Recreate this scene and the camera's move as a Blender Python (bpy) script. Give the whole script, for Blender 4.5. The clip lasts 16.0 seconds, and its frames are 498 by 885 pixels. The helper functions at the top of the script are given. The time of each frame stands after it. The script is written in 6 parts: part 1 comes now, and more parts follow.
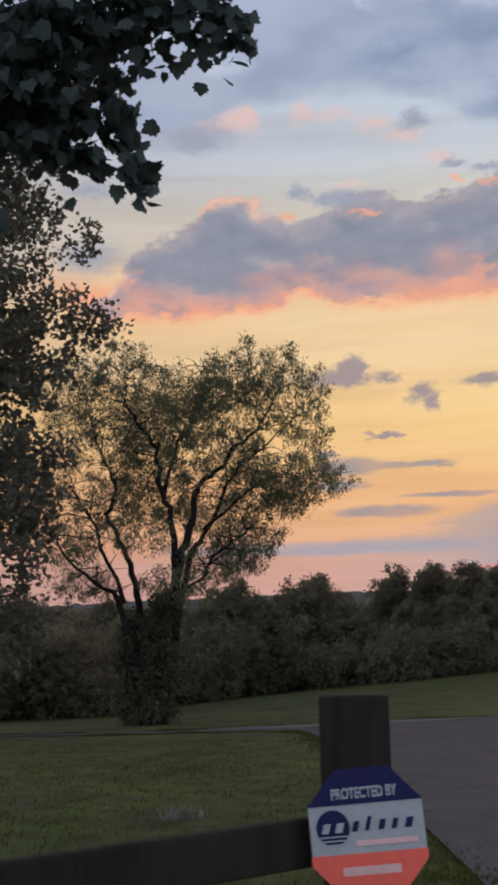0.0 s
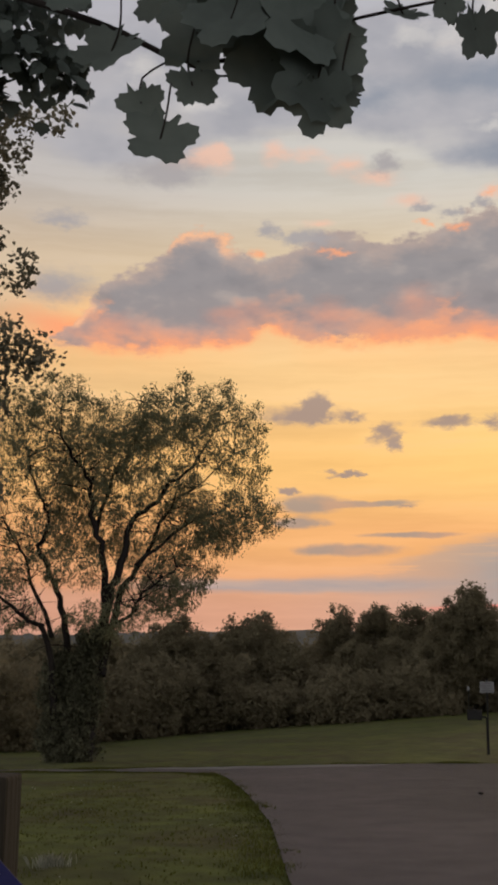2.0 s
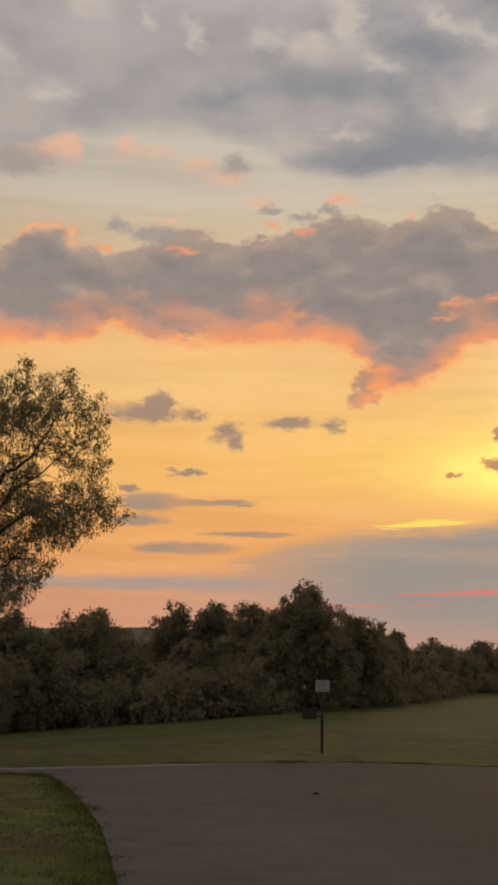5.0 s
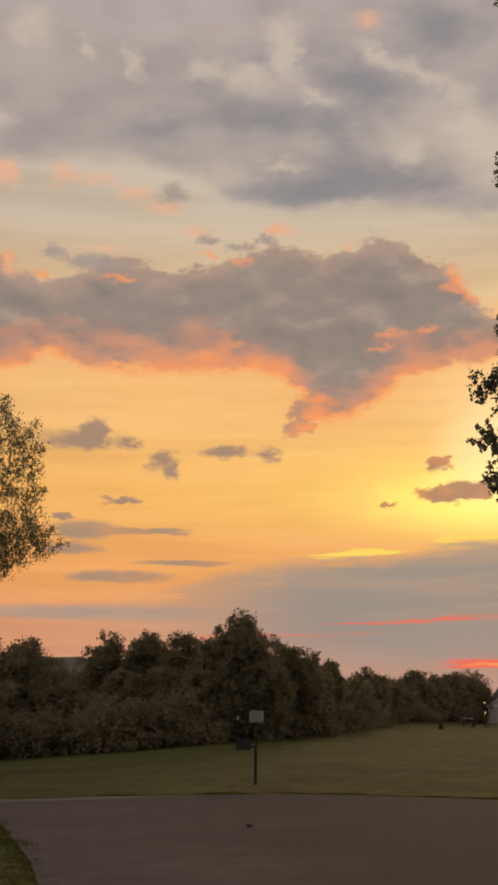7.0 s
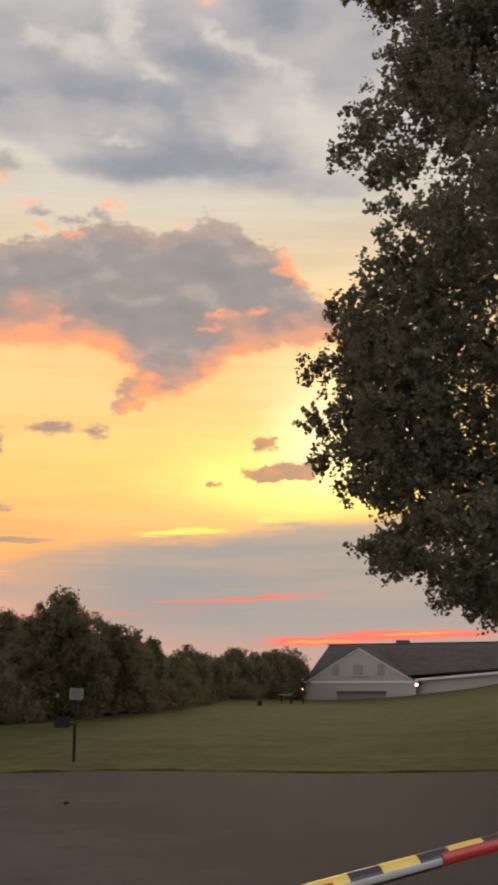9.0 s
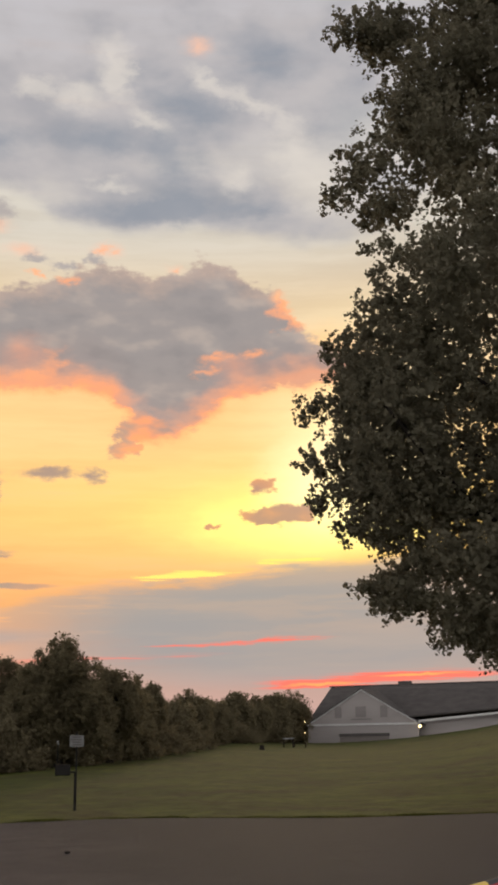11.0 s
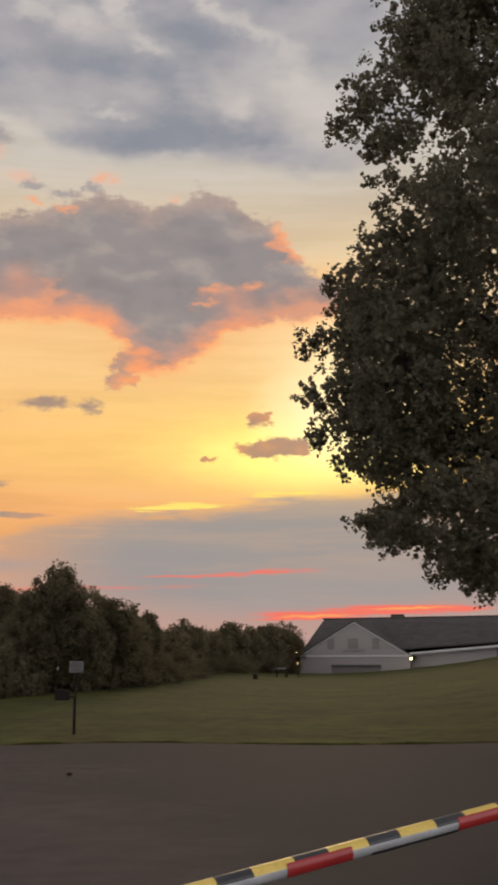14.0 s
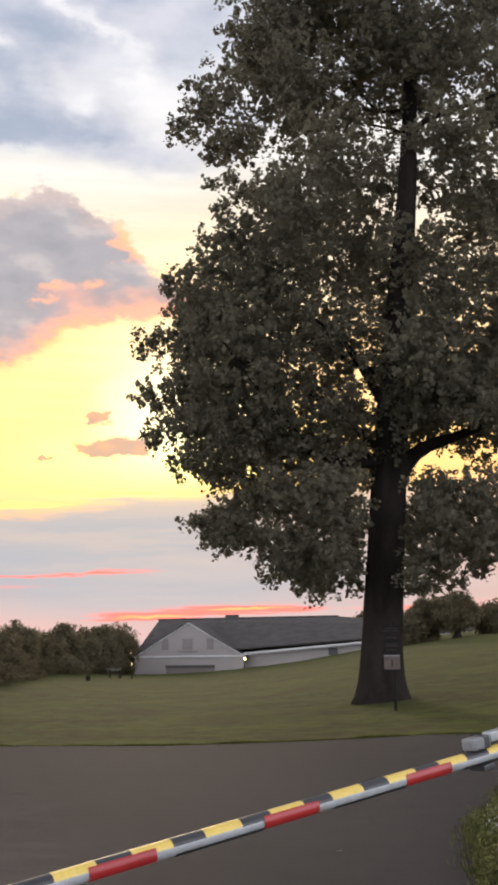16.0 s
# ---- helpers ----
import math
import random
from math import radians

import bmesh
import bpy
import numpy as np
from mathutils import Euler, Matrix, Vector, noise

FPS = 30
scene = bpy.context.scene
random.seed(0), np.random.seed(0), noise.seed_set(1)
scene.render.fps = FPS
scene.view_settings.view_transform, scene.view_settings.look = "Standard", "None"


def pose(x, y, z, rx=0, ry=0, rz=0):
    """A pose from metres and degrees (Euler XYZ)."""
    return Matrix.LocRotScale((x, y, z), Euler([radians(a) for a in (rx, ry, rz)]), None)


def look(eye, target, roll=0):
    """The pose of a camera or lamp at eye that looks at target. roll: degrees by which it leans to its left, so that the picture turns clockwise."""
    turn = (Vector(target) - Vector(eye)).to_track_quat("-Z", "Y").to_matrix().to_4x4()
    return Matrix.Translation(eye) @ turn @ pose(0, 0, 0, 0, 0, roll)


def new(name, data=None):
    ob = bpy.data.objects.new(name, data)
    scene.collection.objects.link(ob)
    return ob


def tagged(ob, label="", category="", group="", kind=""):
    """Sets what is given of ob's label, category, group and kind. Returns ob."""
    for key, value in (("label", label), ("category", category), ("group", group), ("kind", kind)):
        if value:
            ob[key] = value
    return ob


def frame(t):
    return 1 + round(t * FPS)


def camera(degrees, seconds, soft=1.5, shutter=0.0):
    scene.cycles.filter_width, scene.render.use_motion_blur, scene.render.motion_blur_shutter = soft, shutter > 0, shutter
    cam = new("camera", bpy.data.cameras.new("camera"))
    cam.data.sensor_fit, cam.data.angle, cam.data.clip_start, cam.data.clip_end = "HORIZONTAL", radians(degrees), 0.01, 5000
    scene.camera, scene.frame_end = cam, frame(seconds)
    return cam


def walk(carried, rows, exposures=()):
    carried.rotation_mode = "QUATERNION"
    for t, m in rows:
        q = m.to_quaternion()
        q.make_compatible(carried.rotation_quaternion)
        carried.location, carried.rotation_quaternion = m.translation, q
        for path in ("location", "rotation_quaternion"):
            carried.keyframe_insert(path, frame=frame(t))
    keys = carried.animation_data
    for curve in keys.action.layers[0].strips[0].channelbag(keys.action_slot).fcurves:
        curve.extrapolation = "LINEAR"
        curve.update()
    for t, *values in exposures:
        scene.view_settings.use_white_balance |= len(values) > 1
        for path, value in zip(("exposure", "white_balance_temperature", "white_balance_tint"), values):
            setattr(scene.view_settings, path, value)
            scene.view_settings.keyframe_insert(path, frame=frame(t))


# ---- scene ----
# ------------------------------------------------------------------ camera
cam = camera(24.0, 16.0, soft=3.5, shutter=0.25)
# seconds, x, y, z, yaw, pitch, roll
PATH = [
    (0.0, -0.537, -0.288, 1.401, 4.55, 10.33, -1.24), (0.2, -0.458, -0.225, 1.386, 4.02, 10.47, -0.66), (0.5, -0.321, -0.146, 1.419, 2.24, 10.31, -0.16),
    (1.0, -0.172, -0.09, 1.432, -0.58, 10.22, -0.40), (1.5, 0.02, 0.0, 1.46, 1.52, 10.41, 0.40),
    (2.0, 0.135, -0.16, 1.485, 2.68, 12.02, 0.46), (2.5, 0.1, 0.0, 1.475, 1.54, 12.75, 0.64),
    (3.0, 0.1, 0.24, 1.472, 1.21, 12.21, 0.74), (3.5, 0.1, 0.33, 1.475, 0.0, 11.9, 0.8),
    (4.0, 0.1, 0.35, 1.48, -2.59, 11.87, 0.86), (4.2, 0.1, 0.35, 1.483, -3.53, 11.82, 0.87),
    (6.3, 0.09, 0.35, 1.505, -6.38, 12.8, 0.6), (6.5, 0.09, 0.35, 1.507, -6.91, 12.98, 0.58),
    (7.0, 0.09, 0.35, 1.51, -8.44, 13.42, 0.49), (7.5, 0.09, 0.35, 1.515, -10.27, 13.16, 0.58),
    (8.0, 0.085, 0.35, 1.505, -13.37, 12.53, 0.68), (8.5, 0.08, 0.35, 1.500, -15.52, 12.15, 0.55),
    (9.0, 0.09, 0.35, 1.500, -17.08, 12.41, 0.10), (9.2, 0.085, 0.35, 1.498, -17.72, 12.56, -0.18),
    (11.3, 0.1, 0.35, 1.500, -16.87, 14.51, -1.08), (11.5, 0.1, 0.35, 1.500, -16.57, 14.43, -1.20),
    (12.0, 0.11, 0.35, 1.490, -15.8, 13.57, -0.72), (12.5, 0.08, 0.35, 1.475, -14.31, 12.66, -0.11),
    (13.0, 0.04, 0.35, 1.480, -12.67, 12.56, 0.99), (13.5, 0.01, 0.35, 1.480, -13.22, 12.18, 0.80),
    (14.0, -0.02, 0.35, 1.474, -17.36, 11.19, 0.05), (14.5, 0.03, 0.35, 1.478, -18.54, 11.06, 0.54),
    (15.0, 0.085, 0.35, 1.476, -20.39, 11.08, 0.84), (15.5, 0.095, 0.35, 1.480, -23.75, 11.15, -0.07),
    (16.0, 0.1, 0.35, 1.472, -25.37, 11.19, -0.50),
]
# seconds, stops, kelvin, tint
EXPOSURES = [(0.0, 0.12, 4900, 10), (0.5, 0.3, 5450, 10), (1.0, 0.08, 6200, 10), (1.5, 0.0, 6400, 10), (2.0, 0.15, 5900, 10), (2.5, 0.24, 5900, 10), (3.5, 0.14, 6200, 10), (4.2, 0.0, 6400, 10), (7.5, -0.1, 7200, 16),
             (9.0, 0.3, 6300, 10), (11.5, 0.3, 6200, 10), (13.0, 0.1, 6400, 14), (14.0, 0.05, 6150, 12), (14.5, 0.22, 5800, 12), (15.0, 0.28, 5500, 12), (15.5, 0.65, 5250, 10), (16.0, 0.88, 5650, 10)]
walk(cam, [(t, pose(x, y, z, 90 + p, 0, yaw) @ pose(0, 0, 0, 0, 0, r)) for t, x, y, z, yaw, p, r in PATH], EXPOSURES)

# ------------------------------------------------------------------ sky and sun
SUN_AZ, SUN_EL = 19.5, 9.5


def lin(r, g, b):
    """A display colour 0..255 as linear values."""
    return tuple((c / 255 / 12.92) if c / 255 <= 0.04045 else ((c / 255 + 0.055) / 1.055) ** 2.4 for c in (r, g, b)) + (1.0,)


world = bpy.data.worlds.new("dusk_sky")
scene.world = world
world.use_nodes = True
W = world.node_tree
W.nodes.clear()


def wn(kind, **inputs):
    n = W.nodes.new(kind)
    for k, v in inputs.items():
        key = int(k[1:]) if k[0] == "i" and k[1:].isdigit() else k
        if isinstance(v, bpy.types.NodeSocket):
            W.links.new(v, n.inputs[key])
        else:
            n.inputs[key].default_value = v
    return n


def wmath(op, a, b=0.0, clamp=False):
    n = W.nodes.new("ShaderNodeMath")
    n.operation, n.use_clamp = op, clamp
    for i, v in enumerate((a, b)):
        if isinstance(v, bpy.types.NodeSocket):
            W.links.new(v, n.inputs[i])
        else:
            n.inputs[i].default_value = v
    return n.outputs[0]


def wvec(op, a, b=(0, 0, 0)):
    n = W.nodes.new("ShaderNodeVectorMath")
    n.operation = op
    for i, v in enumerate((a, b)):
        if isinstance(v, bpy.types.NodeSocket):
            W.links.new(v, n.inputs[i])
        else:
            n.inputs[i].default_value = v
    return n.outputs[0]


def wsmooth(v, lo, hi):
    n = W.nodes.new("ShaderNodeMapRange")
    n.interpolation_type = "SMOOTHSTEP"
    W.links.new(v, n.inputs[0])
    n.inputs[1].default_value, n.inputs[2].default_value = lo, hi
    return n.outputs[0]


def wmix(fac, a, b, blend="MIX"):
    n = W.nodes.new("ShaderNodeMix")
    n.data_type, n.blend_type = "RGBA", blend
    for i, v in ((0, fac), (6, a), (7, b)):
        if isinstance(v, bpy.types.NodeSocket):
            W.links.new(v, n.inputs[i])
        else:
            n.inputs[i].default_value = v
    return n.outputs[2]


def wnoise(vec, scale, detail=5.0, rough=0.55):
    n = wn("ShaderNodeTexNoise", Vector=vec, Scale=scale, Detail=detail, Roughness=rough)
    return n


def wramp(v, stops):
    n = W.nodes.new("ShaderNodeValToRGB")
    W.links.new(v, n.inputs[0])
    n.color_ramp.interpolation = "EASE"
    el = n.color_ramp.elements
    while len(el) < len(stops):
        el.new(0.5)
    for e, (p, c) in zip(el, stops):
        e.position, e.color = p, lin(*c)
    return n.outputs[0]


coord = W.nodes.new("ShaderNodeTexCoord").outputs["Generated"]
way = wvec("NORMALIZE", coord)
xyz = wn("ShaderNodeSeparateXYZ", Vector=way)
az = wmath("MULTIPLY", wmath("ARCTAN2", xyz.outputs[0], xyz.outputs[1]), 57.2958)
el = wmath("MULTIPLY", wmath("ARCSINE", xyz.outputs[2]), 57.2958)
plain = wn("ShaderNodeCombineXYZ", X=az, Y=el).outputs[0]
# slow and fine warping of the cloud outlines, wider than high
wide = wvec("MULTIPLY", plain, (0.7, 1.3, 1.0))
warp_a = wvec("MULTIPLY", wvec("SUBTRACT", wnoise(wide, 0.22, 2.0).outputs["Color"], (0.5, 0.5, 0.5)), (2.4, 1.3, 0.0))
warp_b = wvec("MULTIPLY", wvec("SUBTRACT", wnoise(wide, 0.9, 5.0, 0.6).outputs["Color"], (0.5, 0.5, 0.5)), (1.9, 1.2, 0.0))
sky_at = wvec("ADD", wvec("ADD", plain, warp_a), warp_b)
sky_fine = wvec("ADD", plain, wvec("MULTIPLY", warp_b, (0.6, 0.6, 0.0)))
sky_ragged = wvec("ADD", plain, wvec("MULTIPLY", wvec("SUBTRACT", wnoise(wide, 1.9, 5.0, 0.6).outputs["Color"], (0.5, 0.5, 0.5)), (2.1, 0.95, 0.0)))
sky_bank = wvec("ADD", wvec("ADD", plain, wvec("MULTIPLY", warp_a, (0.35, 0.35, 0.0))), wvec("MULTIPLY", warp_b, (1.0, 0.9, 0.0)))
sky_streak = wvec("ADD", plain, wvec("MULTIPLY", warp_b, (1.2, 0.25, 0.0)))
billow = wnoise(wide, 0.55, 6.0, 0.62).outputs["Fac"]
billow_big = wnoise(wide, 0.17, 4.0, 0.55).outputs["Fac"]


def cloud(puffs, at):
    """Sum of soft puffs: azimuth, elevation, half width, half height, lean; in degrees."""
    total = None
    for a, e, rx, ry, lean in puffs:
        m = W.nodes.new("ShaderNodeMapping")
        m.vector_type = "TEXTURE"
        W.links.new(at, m.inputs["Vector"])
        m.inputs["Location"].default_value = (a, e, 0)
        m.inputs["Rotation"].default_value = (0, 0, radians(lean))
        m.inputs["Scale"].default_value = (rx, ry, 1)
        g = W.nodes.new("ShaderNodeTexGradient")
        g.gradient_type = "SPHERICAL"
        W.links.new(m.outputs[0], g.inputs[0])
        total = g.outputs["Fac"] if total is None else wmath("ADD", total, g.outputs["Fac"])
    return total


def profile(points, at):
    """The elevation that an outline has at each azimuth."""
    n = W.nodes.new("ShaderNodeValToRGB")
    n.color_ramp.interpolation = "CARDINAL"
    W.links.new(wmath("DIVIDE", wmath("ADD", at, 20.0), 50.0), n.inputs[0])
    el_ = n.color_ramp.elements
    while len(el_) < len(points):
        el_.new(0.5)
    for e, (p, v) in zip(el_, points):
        e.position, e.color = (p + 20.0) / 50.0, (v / 40.0, v / 40.0, v / 40.0, 1)
    return wmath("MULTIPLY", n.outputs[0], 40.0)


# outline of the long grey bank, and the lower edge of the high sheet: azimuth, elevation
BANK_TOP = [(-15.0, 14.8), (-12.6, 16.5), (-11.2, 18.0), (-9.8, 19.5), (-8.2, 20.3), (-7.2, 20.8), (-6.6, 21.6), (-5.3, 22.1), (-4.4, 21.8), (-3.2, 21.1), (-1.2, 20.9), (0.6, 21.7), (2.0, 21.9),
            (3.6, 21.6), (5.4, 21.7), (7.0, 22.0), (8.8, 22.75), (10.6, 22.7), (12.0, 22.2), (13.4, 22.7), (14.9, 23.1), (16.6, 22.6), (17.8, 21.9), (19.1, 21.3), (19.9, 19.6), (21.2, 18.9), (22.4, 18.2), (25.0, 15.5)]
BANK_LOW = [(-15.0, 17.4), (-12.4, 16.8), (-8.4, 16.7), (-5.5, 16.9), (-2.7, 17.4), (-1.4, 17.8), (0.2, 17.3), (1.6, 17.2), (5.2, 17.2), (9.2, 17.3), (10.4, 16.7), (11.2, 15.9),
            (12.0, 15.3), (13.0, 15.0), (14.4, 15.6), (16.4, 16.9), (18.7, 17.3), (21.0, 17.6), (22.5, 17.8), (25.0, 18.5)]
SHEET_LOW = [(-19.0, 26.0), (-14.0, 25.2), (-9.0, 24.8), (-4.7, 26.2), (1.1, 26.7), (5.2, 26.2), (6.8, 25.3), (7.6, 24.8), (11.9, 24.4), (16.6, 24.5), (21.2, 24.0), (25.0, 24.8), (29.0, 27.0)]
LAYER_TOP = [(-19.0, 5.0), (-2.0, 5.3), (2.0, 5.8), (6.0, 6.9), (9.0, 7.45), (13.0, 7.75), (16.0, 7.8), (20.0, 8.5), (29.0, 9.2)]
EMBERS = [(15.6, 18.5, 1.5, 0.36, 0), (15.2, 17.9, 1.0, 0.28, 0), (17.6, 18.7, 0.9, 0.3, 0), (7.3, 18.4, 0.8, 0.8, 0), (6.2, 17.6, 1.6, 0.4, 0), (1.6, 21.2, 1.2, 0.22, 0),
          (19.0, 21.0, 0.6, 0.9, 0), (19.2, 20.2, 0.5, 0.6, 0), (9.9, 23.6, 0.8, 0.3, 0), (13.6, 22.9, 0.6, 0.25, 0), (-10.6, 18.2, 1.0, 0.5, 30), (7.8, 22.2, 0.5, 0.35, 0), (6.4, 22.5, 0.6, 0.25, 0)]
TAIL = [(11.6, 15.4, 1.2, 1.0, 30), (11.1, 14.7, 1.0, 0.9, 55), (10.6, 14.0, 0.6, 0.8, 60), (11.6, 14.1, 0.5, 0.4, 0), (12.6, 15.1, 1.3, 0.6, 10)]
GLOW = [(15.5, 18.3, 2.31, 0.72, 0), (15.3, 17.8, 1.26, 0.48, 0), (17.5, 18.7, 0.84, 0.48, 0), (18.9, 21, 0.95, 1.27, 0), (7.2, 18.4, 1.17, 0.96, 0), (8.6, 17.4, 2.92, 0.72, 0), (4.5, 17.2, 3.75, 0.63, 0), (-0.7, 17.8, 2.5, 0.8, 0), (1.1, 18.2, 2.52, 0.55, 0), (13, 14.8, 1.65, 0.72, 0), (14.7, 15.8, 1.65, 0.55, 0), (11.1, 14.9, 1.44, 0.8, 0), (10, 16.9, 1.24, 0.55, 0), (16.9, 17.1, 3.33, 0.55, 0), (1.5, 21.1, 1.27, 0.22, 0), (-2.3, 21.2, 0.6, 0.38, 0), (-6.4, 16.9, 5.4, 0.75, 0), (-10.1, 17.4, 2.7, 1.2, 0)]
PINK = [(-5.7, 25.5, 1.7, 0.5, 8), (-4.7, 25.8, 1.0, 0.5, 0), (-1.5, 25.9, 0.75, 0.7, 0), (0.3, 25.8, 1.2, 0.45, 0), (2.3, 25.3, 1.1, 0.6, 0), (3.9, 24.6, 1.2, 0.4, 0),
        (5.6, 23.5, 1.2, 0.42, 0), (9.9, 23.7, 0.9, 0.45, 0), (13.5, 22.9, 0.7, 0.3, 0), (-4.3, 25.5, 0.8, 0.8, 0), (0.8, 22.6, 0.9, 0.25, 0), (14.7, 33.2, 1.0, 0.6, 0)]
SMALL = [(-0.1, 13.4, 3.07, 0.75, 0), (0.7, 13.9, 0.9, 0.96, 0), (2.5, 13.2, 0.98, 0.41, 0), (4.1, 12.5, 1.23, 0.72, 25), (4.6, 11.8, 0.45, 0.55, 0), (7.2, 12.9, 1.84, 0.48, 0), (9.5, 12.8, 0.9, 0.55, -20), (-0.8, 9.6, 0.75, 0.24, 0), (5.1, 8.9, 0.75, 0.24, 0), (2, 10.5, 1.35, 0.2, 0), (-1.8, 22.3, 0.78, 0.55, 0), (4.3, 25.3, 1.3, 0.8, 0), (6.3, 23.2, 0.9, 0.4, 0), (7.7, 22.9, 0.9, 0.4, 0), (9.3, 23.2, 0.7, 0.4, 0), (2.4, 10.5, 0.8, 0.22, 0), (0.2, 21.9, 2.0, 0.6, 0), (-7.2, 24.9, 3.6, 1.1, 4), (-12.4, 22.5, 1.95, 0.6, 0), (-12.4, 19.3, 2.55, 1.35, 0)]
LENS = [(0.4, 9.0, 2.45, 0.66, 0), (3.4, 9.0, 3.2, 0.24, 2), (-0.2, 8.1, 1.88, 0.42, 0), (2.2, 6.8, 3.74, 0.44, 0), (5.5, 7.5, 3.36, 0.18, 0)]
WARM = [(6.0, 18.6, 2.8, 1.4, 0), (1.4, 18.3, 2.2, 1.0, 0), (-9.6, 17.6, 1.8, 1.2, 0), (16.6, 18.2, 2.2, 0.9, 0), (-3.5, 18.2, 2.4, 0.8, 0)]
SHEET = [(-6.6, 29.2, 8.9, 2.62, 0), (2.1, 27.6, 8.7, 1.66, 0), (3.3, 30.4, 7.0, 2.21, 0), (-11.4, 26.0, 6.1, 1.38, 0), (9.2, 24.9, 4.3, 0.94, 0),
         (8.0, 29.1, 8.9, 2.49, 0), (14.7, 30.3, 4.5, 1.93, 0), (19.5, 31.8, 5.5, 3.59, 0), (13.1, 26.2, 7.4, 1.66, 0), (18.1, 25.3, 4.6, 1.52, 0),
         (-1.1, 28.7, 5.7, 2.49, 0), (-3.4, 32.3, 5.2, 1.66, 0), (12.6, 31.9, 8.5, 3.31, 0), (22.0, 33.5, 7.9, 1.66, 0), (-30.0, 30.0, 14.0, 6.0, 0),
         (42.0, 30.0, 14.0, 6.0, 0)]
BAND = [(3.0, 5.1, 7.0, 0.6, 0), (-4.0, 5.0, 8.0, 0.5, 0)]
RED = [(19.6, 4.95, 2.6, 0.26, 2), (15.4, 4.72, 6.4, 0.16, 2), (23.1, 2.9, 6.6, 0.36, 2), (19.8, 2.7, 3.0, 0.22, 1), (10.5, 4.1, 6.6, 0.28, 2),
       (24.2, 3.1, 8.3, 0.42, 1.5), (35.0, 3.2, 5.5, 0.39, 1.5)]
FOLDS = [(23.5, 29.5, 4.0, 2.4, 0), (14.2, 30.5, 3.2, 0.95, -8), (18.8, 32.4, 3.4, 1.3, -10), (9.6, 29.0, 4.8, 1.2, 0), (13.6, 27.7, 2.5, 2.4, 0), (10.6, 25.5, 4.8, 0.8, 0), (13.8, 25.6, 3.8, 1.1, 0),
         (18.2, 25.7, 2.5, 0.7, 0), (3.8, 28.4, 3.2, 1.1, 0)]
BREAKS = [(10.0, 32.6, 1.3, 1.2, 0), (10.6, 31.5, 1.0, 0.7, -40), (8.3, 30.7, 2.4, 0.6, 0), (5.6, 30.9, 1.4, 0.42, 0), (12.2, 29.9, 1.7, 0.5, -30), (15.0, 31.5, 1.6, 0.42, -24), (17.5, 30.6, 2.6, 0.45, -24),
          (1.9, 31.1, 0.7, 0.9, 0), (-0.6, 31.8, 0.8, 0.5, 0), (-3.3, 32.4, 1.5, 0.8, 0), (9.8, 26.9, 1.7, 0.35, 0), (16.8, 26.9, 1.4, 0.6, 0), (19.6, 28.3, 1.6, 1.4, 0),
          (21.4, 27.0, 1.8, 1.5, 0), (-8.3, 29.3, 1.3, 0.7, -20), (-5.5, 28.2, 1.4, 0.6, 0), (25.0, 29.0, 4.0, 1.6, 0)]
SUNLINE = [(14.9, 8.1, 2.6, 0.42, 1), (18.6, 8.6, 1.4, 0.30, 1), (20.2, 8.7, 0.9, 0.24, 0), (12.6, 7.9, 1.4, 0.2, 0)]

up = wmath("DIVIDE", el, 45.0)
front = wramp(up, [(0.0, (206, 158, 138)), (0.08, (230, 162, 120)), (0.16, (244, 176, 108)), (0.24, (250, 192, 112)), (0.34, (249, 200, 132)), (0.44, (224, 196, 154)),
                   (0.56, (203, 193, 176)), (0.75, (186, 182, 182)), (1.0, (164, 170, 187))])
front = wmix(1.0, front, wmix(wsmooth(az, -18.0, 4.0), (0.84, 0.82, 0.86, 1), (1, 1, 1, 1)), "MULTIPLY")
sky_tex = W.nodes.new("ShaderNodeTexSky")
sky_tex.sky_type, sky_tex.sun_disc = "NISHITA", False
sky_tex.sun_elevation, sky_tex.sun_rotation = radians(SUN_EL), radians(SUN_AZ)
sky_tex.air_density, sky_tex.dust_density = 1.6, 3.0
clear = wmix(1.0, sky_tex.outputs[0], (0.05, 0.05, 0.05, 1), "MULTIPLY")
# added fill light: pale mottled band low over the unseen rest of the sky
fill_band = wmix(billow_big, (2.05, 1.98, 1.98, 1), (2.9, 2.78, 2.7, 1))
fill_band = wmix(wsmooth(el, 8.0, 50.0), fill_band, (0.28, 0.29, 0.33, 1))
rest = wmix(1.0, clear, fill_band, "ADD")
away = wmath("ABSOLUTE", wmath("SUBTRACT", az, SUN_AZ))
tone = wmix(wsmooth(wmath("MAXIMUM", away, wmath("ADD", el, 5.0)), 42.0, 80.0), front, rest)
fine_streak = wnoise(wvec("MULTIPLY", plain, (0.12, 3.2, 1.0)), 1.1, 4.0, 0.6).outputs["Fac"]
# faint level streaks
streak_n = wnoise(wvec("MULTIPLY", sky_streak, (0.10, 1.1, 1.0)), 0.6, 5.0, 0.6).outputs["Fac"]
tone = wmix(1.0, tone, wmix(wsmooth(streak_n, 0.3, 0.7), (0.90, 0.885, 0.87, 1), (1.05, 1.06, 1.08, 1)), "MULTIPLY")
# the yellow light round the hidden sun
sun_glow = cloud([(20.3, 11.3, 21.0, 5.4, 0), (21.0, 10.6, 11.0, 2.7, 0), (20.5, 10.4, 7.0, 2.0, 0)], sky_streak)
tone = wmix(wmath("MULTIPLY", wsmooth(sun_glow, 0.0, 2.5), 0.95), tone, tuple(1.3 * c for c in lin(255, 234, 122)[:3]) + (1.0,))
